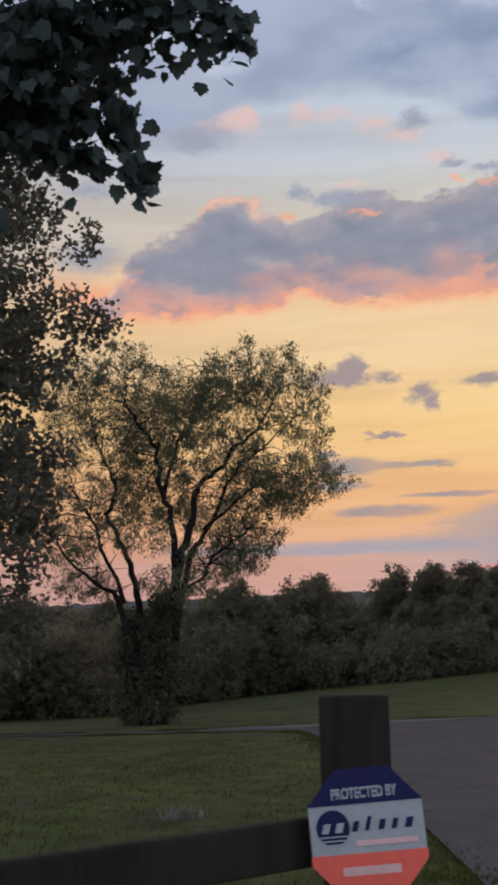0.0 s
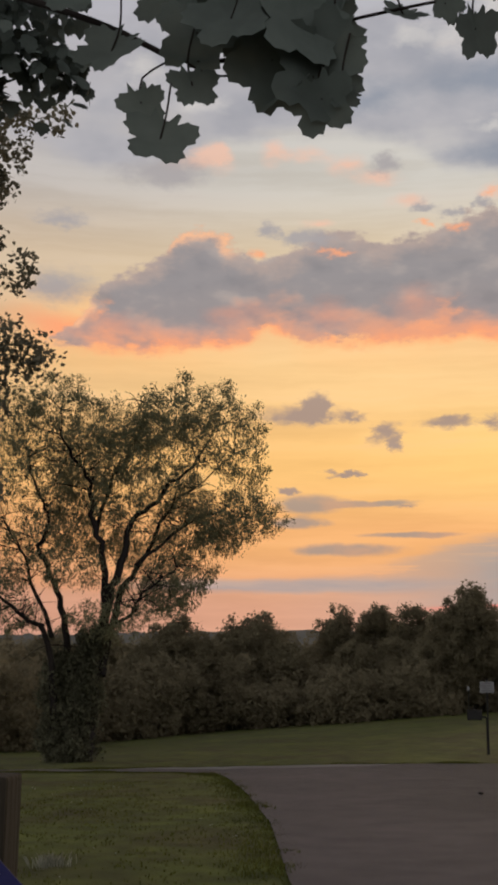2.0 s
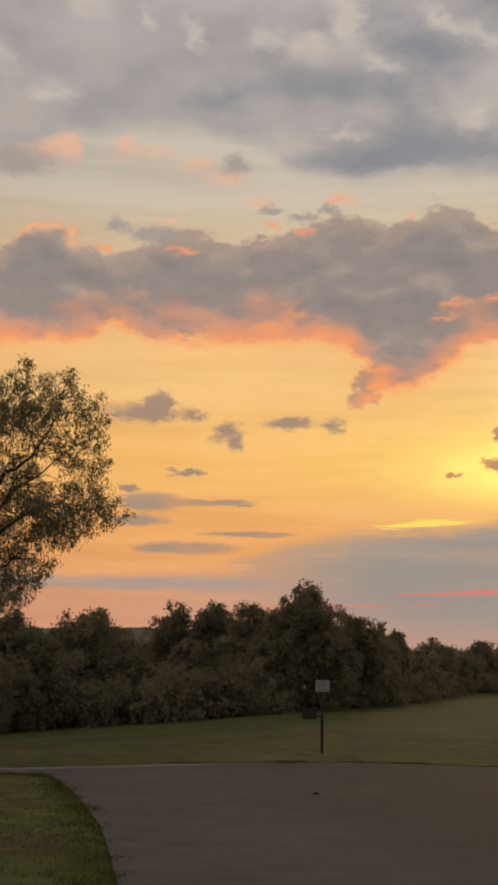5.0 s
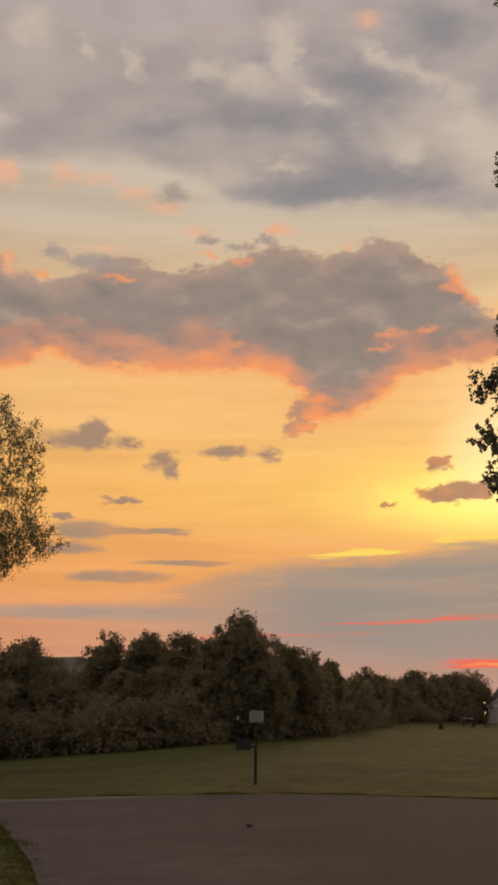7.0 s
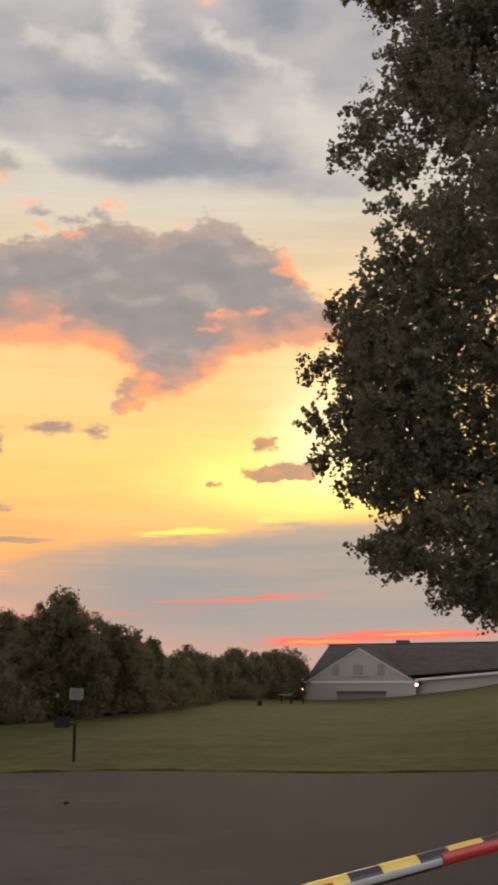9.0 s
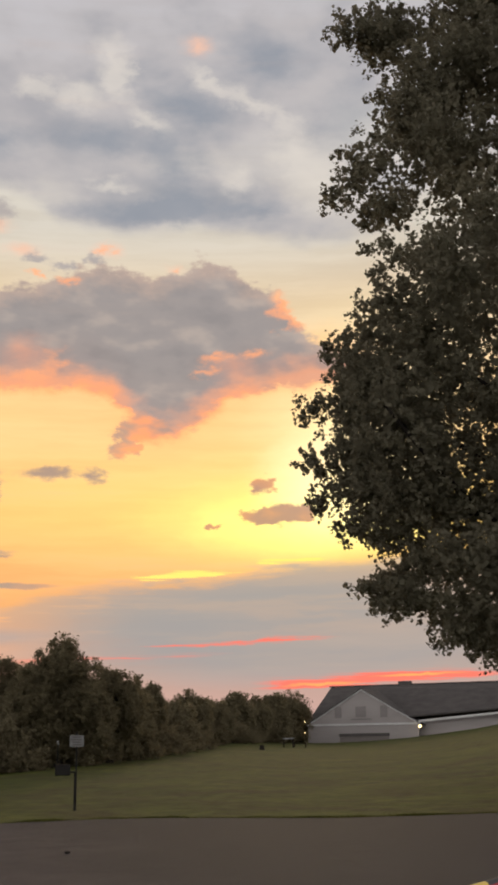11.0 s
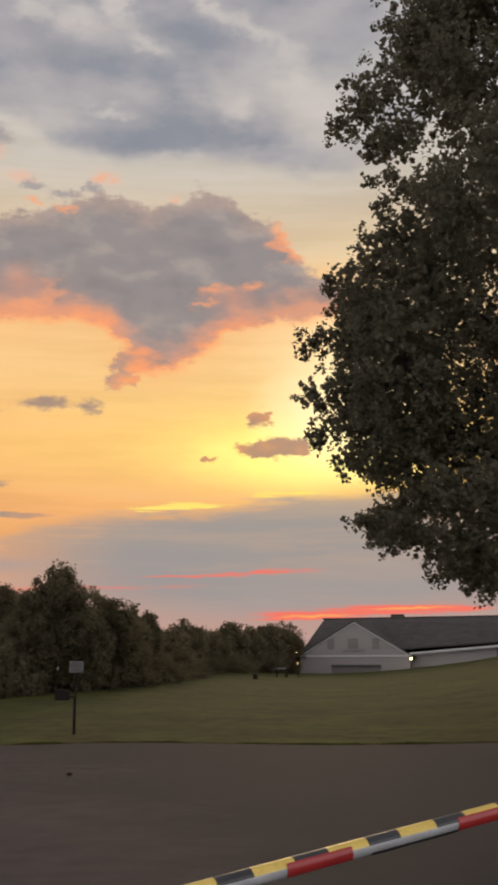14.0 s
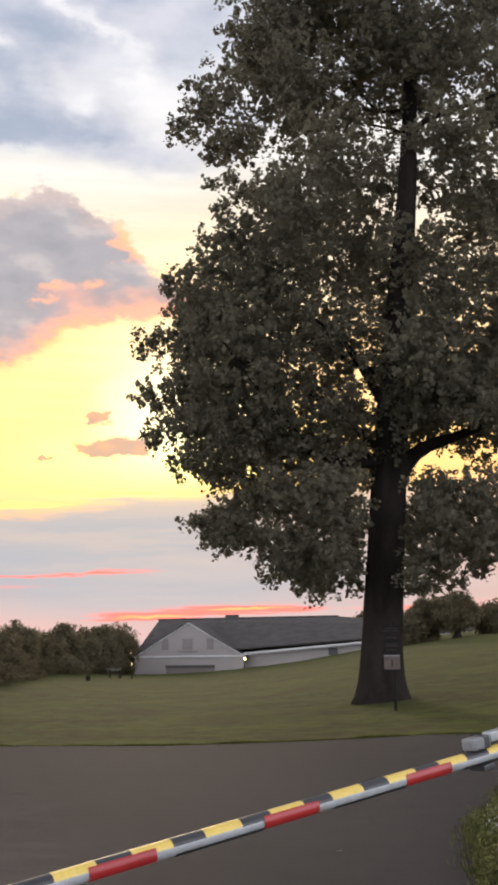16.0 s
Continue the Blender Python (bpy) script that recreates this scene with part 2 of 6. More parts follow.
# cream light where the sky is thinnest, above the sun
cream = cloud([(23.5, 16.0, 8.0, 7.0, 0), (22.0, 12.0, 5.5, 3.5, 0)], sky_fine)
tone = wmix(wmath("MULTIPLY", wsmooth(cream, 0.0, 1.2), 0.7), tone, tuple(1.3 * c for c in lin(255, 232, 178)[:3]) + (1.0,))
# high grey sheets with brighter breaks
sheet_sum = wmath("MULTIPLY", cloud(SHEET, sky_at), 0.75)
soft_n = wnoise(wvec("ADD", wide, (13.0, 5.0, 0.0)), 0.32, 3.0, 0.5).outputs["Fac"]
lumps = wmath("ADD", wmath("MULTIPLY", wmath("SUBTRACT", soft_n, 0.5), 2.0), wmath("MULTIPLY", wmath("SUBTRACT", billow, 0.5), 0.4))
soft_at = wn("ShaderNodeSeparateXYZ", Vector=wvec("ADD", plain, wvec("MULTIPLY", wvec("ADD", warp_a, warp_b), (0.5, 0.45, 0.0))))
sheet_edge = wmath("SUBTRACT", soft_at.outputs[1], profile(SHEET_LOW, soft_at.outputs[0]))
sheet = wsmooth(wmath("ADD", sheet_edge, wmath("MULTIPLY", lumps, 0.5)), -0.35, 0.75)
sheet = wmath("MULTIPLY", sheet, wmath("ADD", wmath("MULTIPLY", wsmooth(wmath("ADD", sheet_sum, lumps), -0.25, 0.55), 0.4), 0.6))
thick = wsmooth(wmath("ADD", wmath("MULTIPLY", sheet_sum, 0.4), lumps), -0.1, 0.9)
tone = wmix(wmath("MULTIPLY", sheet, 0.92), tone, wmix(thick, lin(176, 169, 166), wmix(wsmooth(az, 3.0, 14.0), lin(155, 151, 152), lin(139, 140, 145))))
curls_p = wnoise(wide, 1.1, 4.0, 0.6).outputs["Fac"]
pink = wsmooth(wmath("MULTIPLY", cloud([(a, e, 1.4 * w, 1.3 * h, l) for a, e, w, h, l in PINK], sky_fine), wmath("ADD", wmath("MULTIPLY", curls_p, 1.6), -0.1)), 0.03, 0.85)
tone = wmix(wmath("MULTIPLY", pink, 0.72), tone, lin(238, 184, 152))
# darker folds, then brighter breaks in the sheet
fold_c = wsmooth(wmath("MULTIPLY", cloud(FOLDS, sky_at), wmath("ADD", billow, 0.45)), 0.05, 1.0)
tone = wmix(wmath("MULTIPLY", fold_c, 0.75), tone, lin(133, 137, 144))
# breaks
gap = wsmooth(wmath("MULTIPLY", cloud([(a, e, 1.15 * w, 1.45 * h, l) for a, e, w, h, l in BREAKS], wvec("ADD", sky_at, wvec("MULTIPLY", warp_b, (0.4, 0.4, 0.0)))), wmath("ADD", billow, 0.5)), 0.0, 1.1)
tone = wmix(wmath("MULTIPLY", gap, 0.46), tone, lin(224, 212, 195))
# top of the low grey layer, sloping up towards the hidden sun
layer_n = wnoise(wvec("MULTIPLY", sky_streak, (0.35, 1.0, 1.0)), 0.6, 4.0, 0.6).outputs["Fac"]
layer_top = profile(LAYER_TOP, az)
layer = wsmooth(wmath("ADD", wmath("SUBTRACT", layer_top, el), wmath("ADD", wmath("MULTIPLY", wmath("SUBTRACT", layer_n, 0.5), 1.1), wmath("MULTIPLY", wmath("SUBTRACT", streak_n, 0.5), 2.6))), -0.2, 0.5)
layer = wmath("MULTIPLY", layer, wmath("ADD", wmath("MULTIPLY", wsmooth(az, -3.0, 11.0), 0.75), 0.25))
layer = wmath("MULTIPLY", layer, wmath("SUBTRACT", 1.0, wmath("MULTIPLY", wmath("MULTIPLY", wsmooth(streak_n, 0.47, 0.56), wsmooth(el, 4.6, 5.6)), wmath("SUBTRACT", 0.75, wmath("MULTIPLY", wsmooth(az, 4.0, 13.0), 0.7)))))
# bluish haze low in the sky beneath the sun
haze = wsmooth(wmath("ADD", cloud([(25.0, 5.2, 20.0, 5.0, 0), (16.0, 5.6, 13.0, 3.4, 0)], sky_streak), wmath("MULTIPLY", wmath("SUBTRACT", streak_n, 0.5), 1.4)), -0.05, 1.0)
tone = wmix(wmath("MULTIPLY", wmath("MULTIPLY", wmath("ADD", wmath("MULTIPLY", haze, 0.4), 0.6), layer), 0.86), tone, wmix(wsmooth(el, 0.5, 4.0), lin(184, 158, 154), wmix(wsmooth(streak_n, 0.35, 0.65), lin(141, 147, 147), lin(153, 151, 145))))
# the grey bank, warm underneath where the light reaches it
bank_xy = wn("ShaderNodeSeparateXYZ", Vector=wvec("ADD", plain, wvec("ADD", wvec("MULTIPLY", warp_a, (0.12, 0.12, 0.0)), wvec("MULTIPLY", warp_b, (0.75, 0.7, 0.0)))))
over_low = wmath("SUBTRACT", bank_xy.outputs[1], profile(BANK_LOW, bank_xy.outputs[0]))
under_top = wmath("SUBTRACT", profile(BANK_TOP, bank_xy.outputs[0]), bank_xy.outputs[1])
ragged = wmath("MULTIPLY", wmath("SUBTRACT", billow, 0.5), 0.9)
curls = wnoise(wide, 1.7, 5.0, 0.6).outputs["Fac"]
bank_in = wmath("ADD", wmath("ADD", wmath("MINIMUM", over_low, under_top), 0.3), wmath("ADD", wmath("MULTIPLY", ragged, 2.0), wmath("MULTIPLY", wmath("SUBTRACT", curls, 0.5), 1.3)))
bank = wsmooth(bank_in, -0.1, 0.4)
along = wmath("MULTIPLY", wsmooth(az, -17.0, -10.0), wmath("SUBTRACT", 1.0, wsmooth(az, 20.0, 25.0)))
low_fade = wsmooth(wmath("ADD", over_low, ragged), -2.2, 0.4)
under = wmath("MULTIPLY", wmath("MULTIPLY", low_fade, wmath("SUBTRACT", 1.0, wsmooth(over_low, 1.5, 3.0))), along)
rim = wmath("MULTIPLY", wmath("MULTIPLY", wsmooth(wmath("ADD", over_low, wmath("MULTIPLY", ragged, 1.3)), -0.8, 0.1), wmath("SUBTRACT", 1.0, wsmooth(over_low, 0.6, 1.6))), along)
glow = wsmooth(wmath("MULTIPLY", cloud(GLOW, sky_bank), wmath("ADD", wmath("MULTIPLY", billow, 2.0), 0.0)), 0.05, 1.25)
tone = wmix(wmath("MULTIPLY", under, 0.62), tone, lin(255, 192, 122))
rim = wmath("MULTIPLY", rim, wmath("ADD", wmath("MULTIPLY", wsmooth(wnoise(wvec("ADD", wide, (3.0, 9.0, 0.0)), 0.30, 3.0, 0.55).outputs["Fac"], 0.36, 0.58), 0.65), 0.35))
tone = wmix(wmath("MULTIPLY", rim, 0.9), tone, wmix(wsmooth(billow_big, 0.35, 0.65), lin(255, 168, 106), lin(252, 144, 100)))
tone = wmix(wmath("MULTIPLY", glow, 0.35), tone, lin(255, 160, 104))
core = wsmooth(bank_in, 0.0, 1.6)
bank_tone = wmix(core, lin(176, 153, 139), lin(144, 136, 133))
# billows of the bank, their undersides catching the light
bumps = wnoise(wide, 0.5, 3.0, 0.5).outputs["Fac"]
bumps_low = wnoise(wvec("ADD", wide, (0.3, 0.7, 0.0)), 0.5, 3.0, 0.5).outputs["Fac"]
relief = wmath("SUBTRACT", bumps, bumps_low)
bank_tone = wmix(wmath("MULTIPLY", wsmooth(relief, 0.0, 0.28), 0.6), bank_tone, lin(178, 162, 150))
bank_tone = wmix(wmath("MULTIPLY", wsmooth(wmath("MULTIPLY", relief, -1.0), 0.0, 0.28), 0.55), bank_tone, lin(124, 120, 120))
low_side = wmath("SUBTRACT", 1.0, wsmooth(wmath("ADD", wmath("ADD", over_low, wmath("MULTIPLY", relief, -3.0)), wmath("MULTIPLY", wmath("SUBTRACT", billow_big, 0.5), 3.5)), -0.5, 1.5))
bank_tone = wmix(wmath("MULTIPLY", low_side, 0.7), bank_tone, lin(232, 154, 112))
tone = wmix(wmath("MULTIPLY", bank, 0.95), tone, bank_tone)
# parts of the bank that the light warms from below
warm = wsmooth(wmath("MULTIPLY", cloud(WARM, sky_bank), wmath("ADD", wmath("MULTIPLY", billow, 1.4), 0.3)), 0.1, 1.1)
tone = wmix(wmath("MULTIPLY", wmath("MULTIPLY", warm, bank), 0.5), tone, lin(216, 150, 120))
# sunlit upper rim on the left peak and the right shoulder
crest = wmath("MULTIPLY", bank, wmath("SUBTRACT", 1.0, wsmooth(wmath("ADD", under_top, wmath("MULTIPLY", ragged, 2.0)), -0.1, 0.55)))
crest = wmath("MULTIPLY", crest, wsmooth(cloud([(-5.2, 21.8, 2.9, 1.6, 0), (19.2, 20.8, 1.2, 1.9, 0), (-11.2, 18.0, 1.3, 1.0, 0)], plain), 0.1, 0.55))
tone = wmix(wmath("MULTIPLY", crest, 0.85), tone, lin(252, 186, 134))
ember = wmath("MULTIPLY", wmath("MULTIPLY", glow, wsmooth(bumps, 0.35, 0.62)), wmath("SUBTRACT", 1.0, wmath("MULTIPLY", core, 0.9)))
tone = wmix(wmath("MULTIPLY", ember, 0.85), tone, lin(252, 160, 106))
spark = wsmooth(wmath("MULTIPLY", cloud(EMBERS, wvec("ADD", sky_bank, wvec("MULTIPLY", warp_b, (0.8, 0.3, 0.0)))), wmath("ADD", wmath("MULTIPLY", billow, 2.4), -0.2)), 0.02, 1.1)
tone = wmix(wmath("MULTIPLY", spark, 0.68), tone, lin(252, 164, 110))
tail = wsmooth(wmath("MULTIPLY", cloud(TAIL, sky_ragged), wmath("ADD", wmath("MULTIPLY", billow, 2.2), -0.1)), 0.12, 0.7)
tone = wmix(wmath("MULTIPLY", tail, 0.85), tone, wmix(wsmooth(bumps, 0.42, 0.6), lin(170, 142, 126), lin(250, 158, 104)))
small = wsmooth(wmath("MULTIPLY", cloud(SMALL, sky_ragged), wmath("ADD", wmath("MULTIPLY", billow, 2.2), -0.1)), 0.03, 0.90)
tone = wmix(wmath("MULTIPLY", small, 0.9), tone, wmix(wsmooth(el, 14.0, 21.0), lin(160, 136, 122), lin(166, 156, 150)))
sun_small = wsmooth(wmath("MULTIPLY", cloud([(17.9, 12.35, 0.85, 0.5, 0), (17.7, 10.8, 1.5, 0.5, 0), (18.9, 10.95, 1.5, 0.75, 0), (19.9, 10.9, 0.8, 0.45, 0), (15.4, 10.4, 0.45, 0.22, 0)], sky_ragged), wmath("ADD", wmath("MULTIPLY", billow, 2.0), 0.0)), 0.1, 0.5)
tone = wmix(wmath("MULTIPLY", sun_small, 0.92), tone, wmix(wsmooth(bumps, 0.4, 0.62), lin(176, 132, 112), lin(212, 146, 104)))
lens = wsmooth(wmath("ADD", cloud(LENS, sky_streak), wmath("MULTIPLY", wmath("SUBTRACT", billow, 0.5), 0.5)), 0.08, 0.6)
tone = wmix(wmath("MULTIPLY", lens, 0.78), tone, wmix(wsmooth(bumps, 0.4, 0.65), lin(150, 138, 128), lin(184, 146, 122)))
band = wsmooth(wmath("ADD", cloud(BAND, sky_streak), wmath("MULTIPLY", wmath("SUBTRACT", streak_n, 0.5), 1.4)), 0.05, 0.9)
tone = wmix(wmath("MULTIPLY", band, 0.75), tone, wmix(wsmooth(streak_n, 0.38, 0.66), lin(152, 150, 149), lin(184, 162, 146)))
red = wsmooth(wmath("MULTIPLY", cloud(RED, sky_streak), wmath("ADD", wmath("MULTIPLY", wsmooth(fine_streak, 0.36, 0.62), 1.1), 0.3)), 0.1, 1.0)
tone = wmix(wmath("MULTIPLY", red, 0.85), tone, lin(252, 112, 88))
gleam = wsmooth(cloud([(20.5, 2.75, 2.6, 0.13, 1.5), (25.0, 3.1, 3.0, 0.10, 1.5)], sky_streak), 0.1, 0.9)
tone = wmix(wmath("MULTIPLY", gleam, 0.8), tone, lin(255, 176, 92))
line = wsmooth(wmath("MULTIPLY", cloud(SUNLINE, sky_streak), wsmooth(fine_streak, 0.44, 0.60)), 0.10, 0.55)
tone = wmix(line, tone, lin(255, 226, 110))
below = wsmooth(el, -1.5, 0.0)
tone = wmix(below, (0.05, 0.05, 0.04, 1), tone)
back = wn("ShaderNodeBackground", Color=tone, Strength=1.0)
W.links.new(back.outputs[0], wn("ShaderNodeOutputWorld").inputs[0])

sun = new("sun", bpy.data.lights.new("sun", "SUN"))
sun.data.energy, sun.data.angle, sun.data.color = 0.5, radians(10), (1.0, 0.72, 0.42)
sun.matrix_world = look((100 * math.sin(radians(SUN_AZ)), 100 * math.cos(radians(SUN_AZ)), 100 * math.tan(radians(SUN_EL))), (0, 0, 0))

# ------------------------------------------------------------------ materials
def material(name, dark, light, scale=4.0, rough=0.8, metal=0.0, bump=0.0, bump_scale=None, fine=0.35, stretch=(1, 1, 1), translucent=0.0, vary=0.0, specular=0.5):
    """Two-scale noise between two colours, with relief; vary: shade by piece."""
    m = bpy.data.materials.new(name)
    m.use_nodes = True
    t = m.node_tree
    b = t.nodes["Principled BSDF"]
    b.inputs["Roughness"].default_value, b.inputs["Metallic"].default_value = rough, metal
    b.inputs["Specular IOR Level"].default_value = specular
    co = t.nodes.new("ShaderNodeTexCoord")
    mp = t.nodes.new("ShaderNodeMapping")
    mp.inputs["Scale"].default_value = stretch
    t.links.new(co.outputs["Object"], mp.inputs[0])
    big, small_n = t.nodes.new("ShaderNodeTexNoise"), t.nodes.new("ShaderNodeTexNoise")
    for n, s, d in ((big, scale, 4.0), (small_n, scale * 9.0, 3.0)):
        n.inputs["Scale"].default_value, n.inputs["Detail"].default_value = s, d
        t.links.new(mp.outputs[0], n.inputs["Vector"])
    add = t.nodes.new("ShaderNodeMix")
    add.inputs[0].default_value = fine
    t.links.new(big.outputs["Fac"], add.inputs[2])
    t.links.new(small_n.outputs["Fac"], add.inputs[3])
    ramp = t.nodes.new("ShaderNodeValToRGB")
    ramp.color_ramp.elements[0].position, ramp.color_ramp.elements[1].position = 0.32, 0.68
    ramp.color_ramp.elements[0].color, ramp.color_ramp.elements[1].color = (*dark, 1), (*light, 1)
    t.links.new(add.outputs[0], ramp.inputs[0])
    colour = ramp.outputs[0]
    if vary:
        geo, hue = t.nodes.new("ShaderNodeNewGeometry"), t.nodes.new("ShaderNodeHueSaturation")
        mr = t.nodes.new("ShaderNodeMapRange")
        mr.inputs[3].default_value, mr.inputs[4].default_value = 1 - vary, 1 + vary
        t.links.new(geo.outputs["Random Per Island"], mr.inputs[0])
        t.links.new(mr.outputs[0], hue.inputs["Value"])
        t.links.new(colour, hue.inputs["Color"])
        colour = hue.outputs[0]
    t.links.new(colour, b.inputs["Base Color"])
    if bump:
        bn, bt = t.nodes.new("ShaderNodeBump"), t.nodes.new("ShaderNodeTexNoise")
        bt.inputs["Scale"].default_value, bt.inputs["Detail"].default_value = bump_scale or scale * 6, 5.0
        t.links.new(mp.outputs[0], bt.inputs["Vector"])
        t.links.new(bt.outputs["Fac"], bn.inputs["Height"])
        bn.inputs["Strength"].default_value, bn.inputs["Distance"].default_value = bump, 0.02
        t.links.new(bn.outputs[0], b.inputs["Normal"])
    if translucent:
        tr, mix = t.nodes.new("ShaderNodeBsdfTranslucent"), t.nodes.new("ShaderNodeMixShader")
        t.links.new(colour, tr.inputs[0])
        mix.inputs[0].default_value = translucent
        t.links.new(b.outputs[0], mix.inputs[1])
        t.links.new(tr.outputs[0], mix.inputs[2])
        t.links.new(mix.outputs[0], t.nodes["Material Output"].inputs[0])
    return m


M_LAWN = material("mown_grass", (0.0265, 0.0310, 0.0040), (0.0600, 0.0640, 0.0085), 0.22, 0.95, bump=0.9, bump_scale=26, fine=0.45, specular=0.1)
M_BLADE = material("grass_blades", (0.031, 0.034, 0.0065), (0.060, 0.060, 0.0125), 0.6, 0.9, translucent=0.4, vary=0.3, specular=0.08)
M_ROAD = material("worn_asphalt", (0.0225, 0.0170, 0.0168), (0.054, 0.0405, 0.0395), 0.22, 0.9, bump=0.6, bump_scale=90, fine=0.5, specular=0.25)
M_GRIT = material("pale_road_edge", (0.0712, 0.06764, 0.06266), (0.121, 0.1139, 0.1068), 0.8, 0.95, bump=0.5, bump_scale=60, specular=0.2)
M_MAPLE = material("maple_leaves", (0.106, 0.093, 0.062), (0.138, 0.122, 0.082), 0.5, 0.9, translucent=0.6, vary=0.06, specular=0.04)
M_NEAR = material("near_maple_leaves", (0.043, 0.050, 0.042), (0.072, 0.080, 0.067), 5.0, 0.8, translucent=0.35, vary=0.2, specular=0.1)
M_WILLOW = material("willow_leaves", (0.095, 0.092, 0.046), (0.150, 0.140, 0.074), 0.8, 0.9, translucent=0.5, vary=0.15, specular=0.06)
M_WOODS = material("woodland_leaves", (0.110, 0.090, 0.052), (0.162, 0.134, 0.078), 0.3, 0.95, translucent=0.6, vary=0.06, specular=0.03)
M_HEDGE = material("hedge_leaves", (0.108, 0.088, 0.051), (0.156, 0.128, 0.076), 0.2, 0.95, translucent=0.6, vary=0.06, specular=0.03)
M_IVY = material("ivy_leaves", (0.045, 0.042, 0.024), (0.078, 0.072, 0.042), 1.5, 0.9, translucent=0.4, vary=0.15, specular=0.08)
M_HILL = material("far_woods", (0.055, 0.050, 0.040), (0.080, 0.072, 0.058), 0.08, 0.95, bump=0.5, bump_scale=0.6, specular=0.05)
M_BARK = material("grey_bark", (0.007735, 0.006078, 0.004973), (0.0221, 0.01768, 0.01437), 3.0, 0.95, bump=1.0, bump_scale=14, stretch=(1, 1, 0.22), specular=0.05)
M_POST = material("weathered_dark_timber", (0.0085, 0.0066, 0.0042), (0.0250, 0.0190, 0.0120), 5.0, 0.85, bump=0.7, bump_scale=22, stretch=(1, 1, 0.12), specular=0.08)
M_NAVY = material("navy_print", (0.0060, 0.0050, 0.028), (0.0095, 0.0085, 0.040), 12.0, 0.6, fine=0.5, specular=0.12)
M_WHITE = material("white_print", (0.1937, 0.184, 0.1749), (0.2542, 0.2415, 0.2263), 10.0, 0.55, fine=0.5, specular=0.2)
M_REDPR = material("red_print", (0.3978, 0.04335, 0.01904), (0.5049, 0.06141, 0.0272), 10.0, 0.45, fine=0.5)
M_PINKPR = material("faded_red_print", (0.385, 0.204, 0.1782), (0.462, 0.272, 0.2376), 30.0, 0.5)
M_YELLOW = material("yellow_tape", (0.469, 0.3177, 0.05674), (0.6052, 0.4388, 0.09835), 9.0, 0.4, fine=0.5)
M_BLACK = material("black_tape", (0.014, 0.013, 0.013), (0.030, 0.028, 0.027), 9.0, 0.4)
M_REDTP = material("red_reflective_tape", (0.198, 0.0108, 0.0108), (0.288, 0.0198, 0.018), 14.0, 0.35, fine=0.5)
M_WHITETP = material("white_reflective_tape", (0.205, 0.203, 0.203), (0.345, 0.340, 0.338), 14.0, 0.35, fine=0.5)
M_GALV = material("galvanised_steel", (0.20, 0.20, 0.20), (0.34, 0.34, 0.33), 6.0, 0.45, metal=0.7)
M_DARKMET = material("dark_painted_metal", (0.006, 0.00528, 0.0046), (0.014, 0.01248, 0.01104), 6.0, 0.8, specular=0.06)
M_SIGNFACE = material("pale_sign_face", (0.03471, 0.03067, 0.02592), (0.05607, 0.05042, 0.04386), 8.0, 0.5)
M_SIDING = material("white_siding", (0.150, 0.130, 0.119), (0.176, 0.153, 0.140), 0.25, 0.75, bump=0.2, bump_scale=4.0, stretch=(0.3, 0.3, 4))
M_TRIM = material("white_trim_paint", (0.2492, 0.2373, 0.2209), (0.309, 0.2953, 0.2772), 2.0, 0.6)
M_ROOF = material("grey_asphalt_shingles", (0.03702, 0.03204, 0.02919), (0.06408, 0.05554, 0.04984), 0.8, 0.95, bump=0.5, bump_scale=4, stretch=(1, 1, 3), specular=0.15)
M_DARKGLASS = material("dark_glazing", (0.026, 0.024, 0.023), (0.046, 0.042, 0.040), 2.0, 0.5, specular=0.2)
M_DOORPANEL = material("pale_brown_door", (0.094, 0.080, 0.071), (0.118, 0.101, 0.091), 1.5, 0.95, stretch=(1, 1, 5), specular=0.1)
M_WEED = material("pale_weeds", (0.050, 0.058, 0.0120), (0.135, 0.125, 0.040), 2.0, 0.8, translucent=0.3, vary=0.4, specular=0.2)
M_DRY = material("dry_stalks", (0.12, 0.115, 0.08), (0.20, 0.19, 0.14), 6.0, 0.9, translucent=0.4, vary=0.2, specular=0.1)
M_PLASTIC = material("grey_plastic_housing", (0.096, 0.092, 0.088), (0.16, 0.152, 0.148), 8.0, 0.5)
M_PLATE = material("weathered_plate", (0.058, 0.044, 0.036), (0.088, 0.069, 0.058), 6.0, 0.8, fine=0.5, specular=0.1)
M_WORN = material("worn_print", (0.028, 0.022, 0.018), (0.042, 0.033, 0.028), 9.0, 0.9, specular=0.1)
M_SHUTTER = material("grey_shutter_paint", (0.116, 0.101, 0.093), (0.134, 0.117, 0.108), 1.0, 0.8, stretch=(1, 1, 6), specular=0.2)
M_CONCRETE = material("concrete", (0.22, 0.21, 0.20), (0.34, 0.33, 0.31), 3.0, 0.9, bump=0.4)


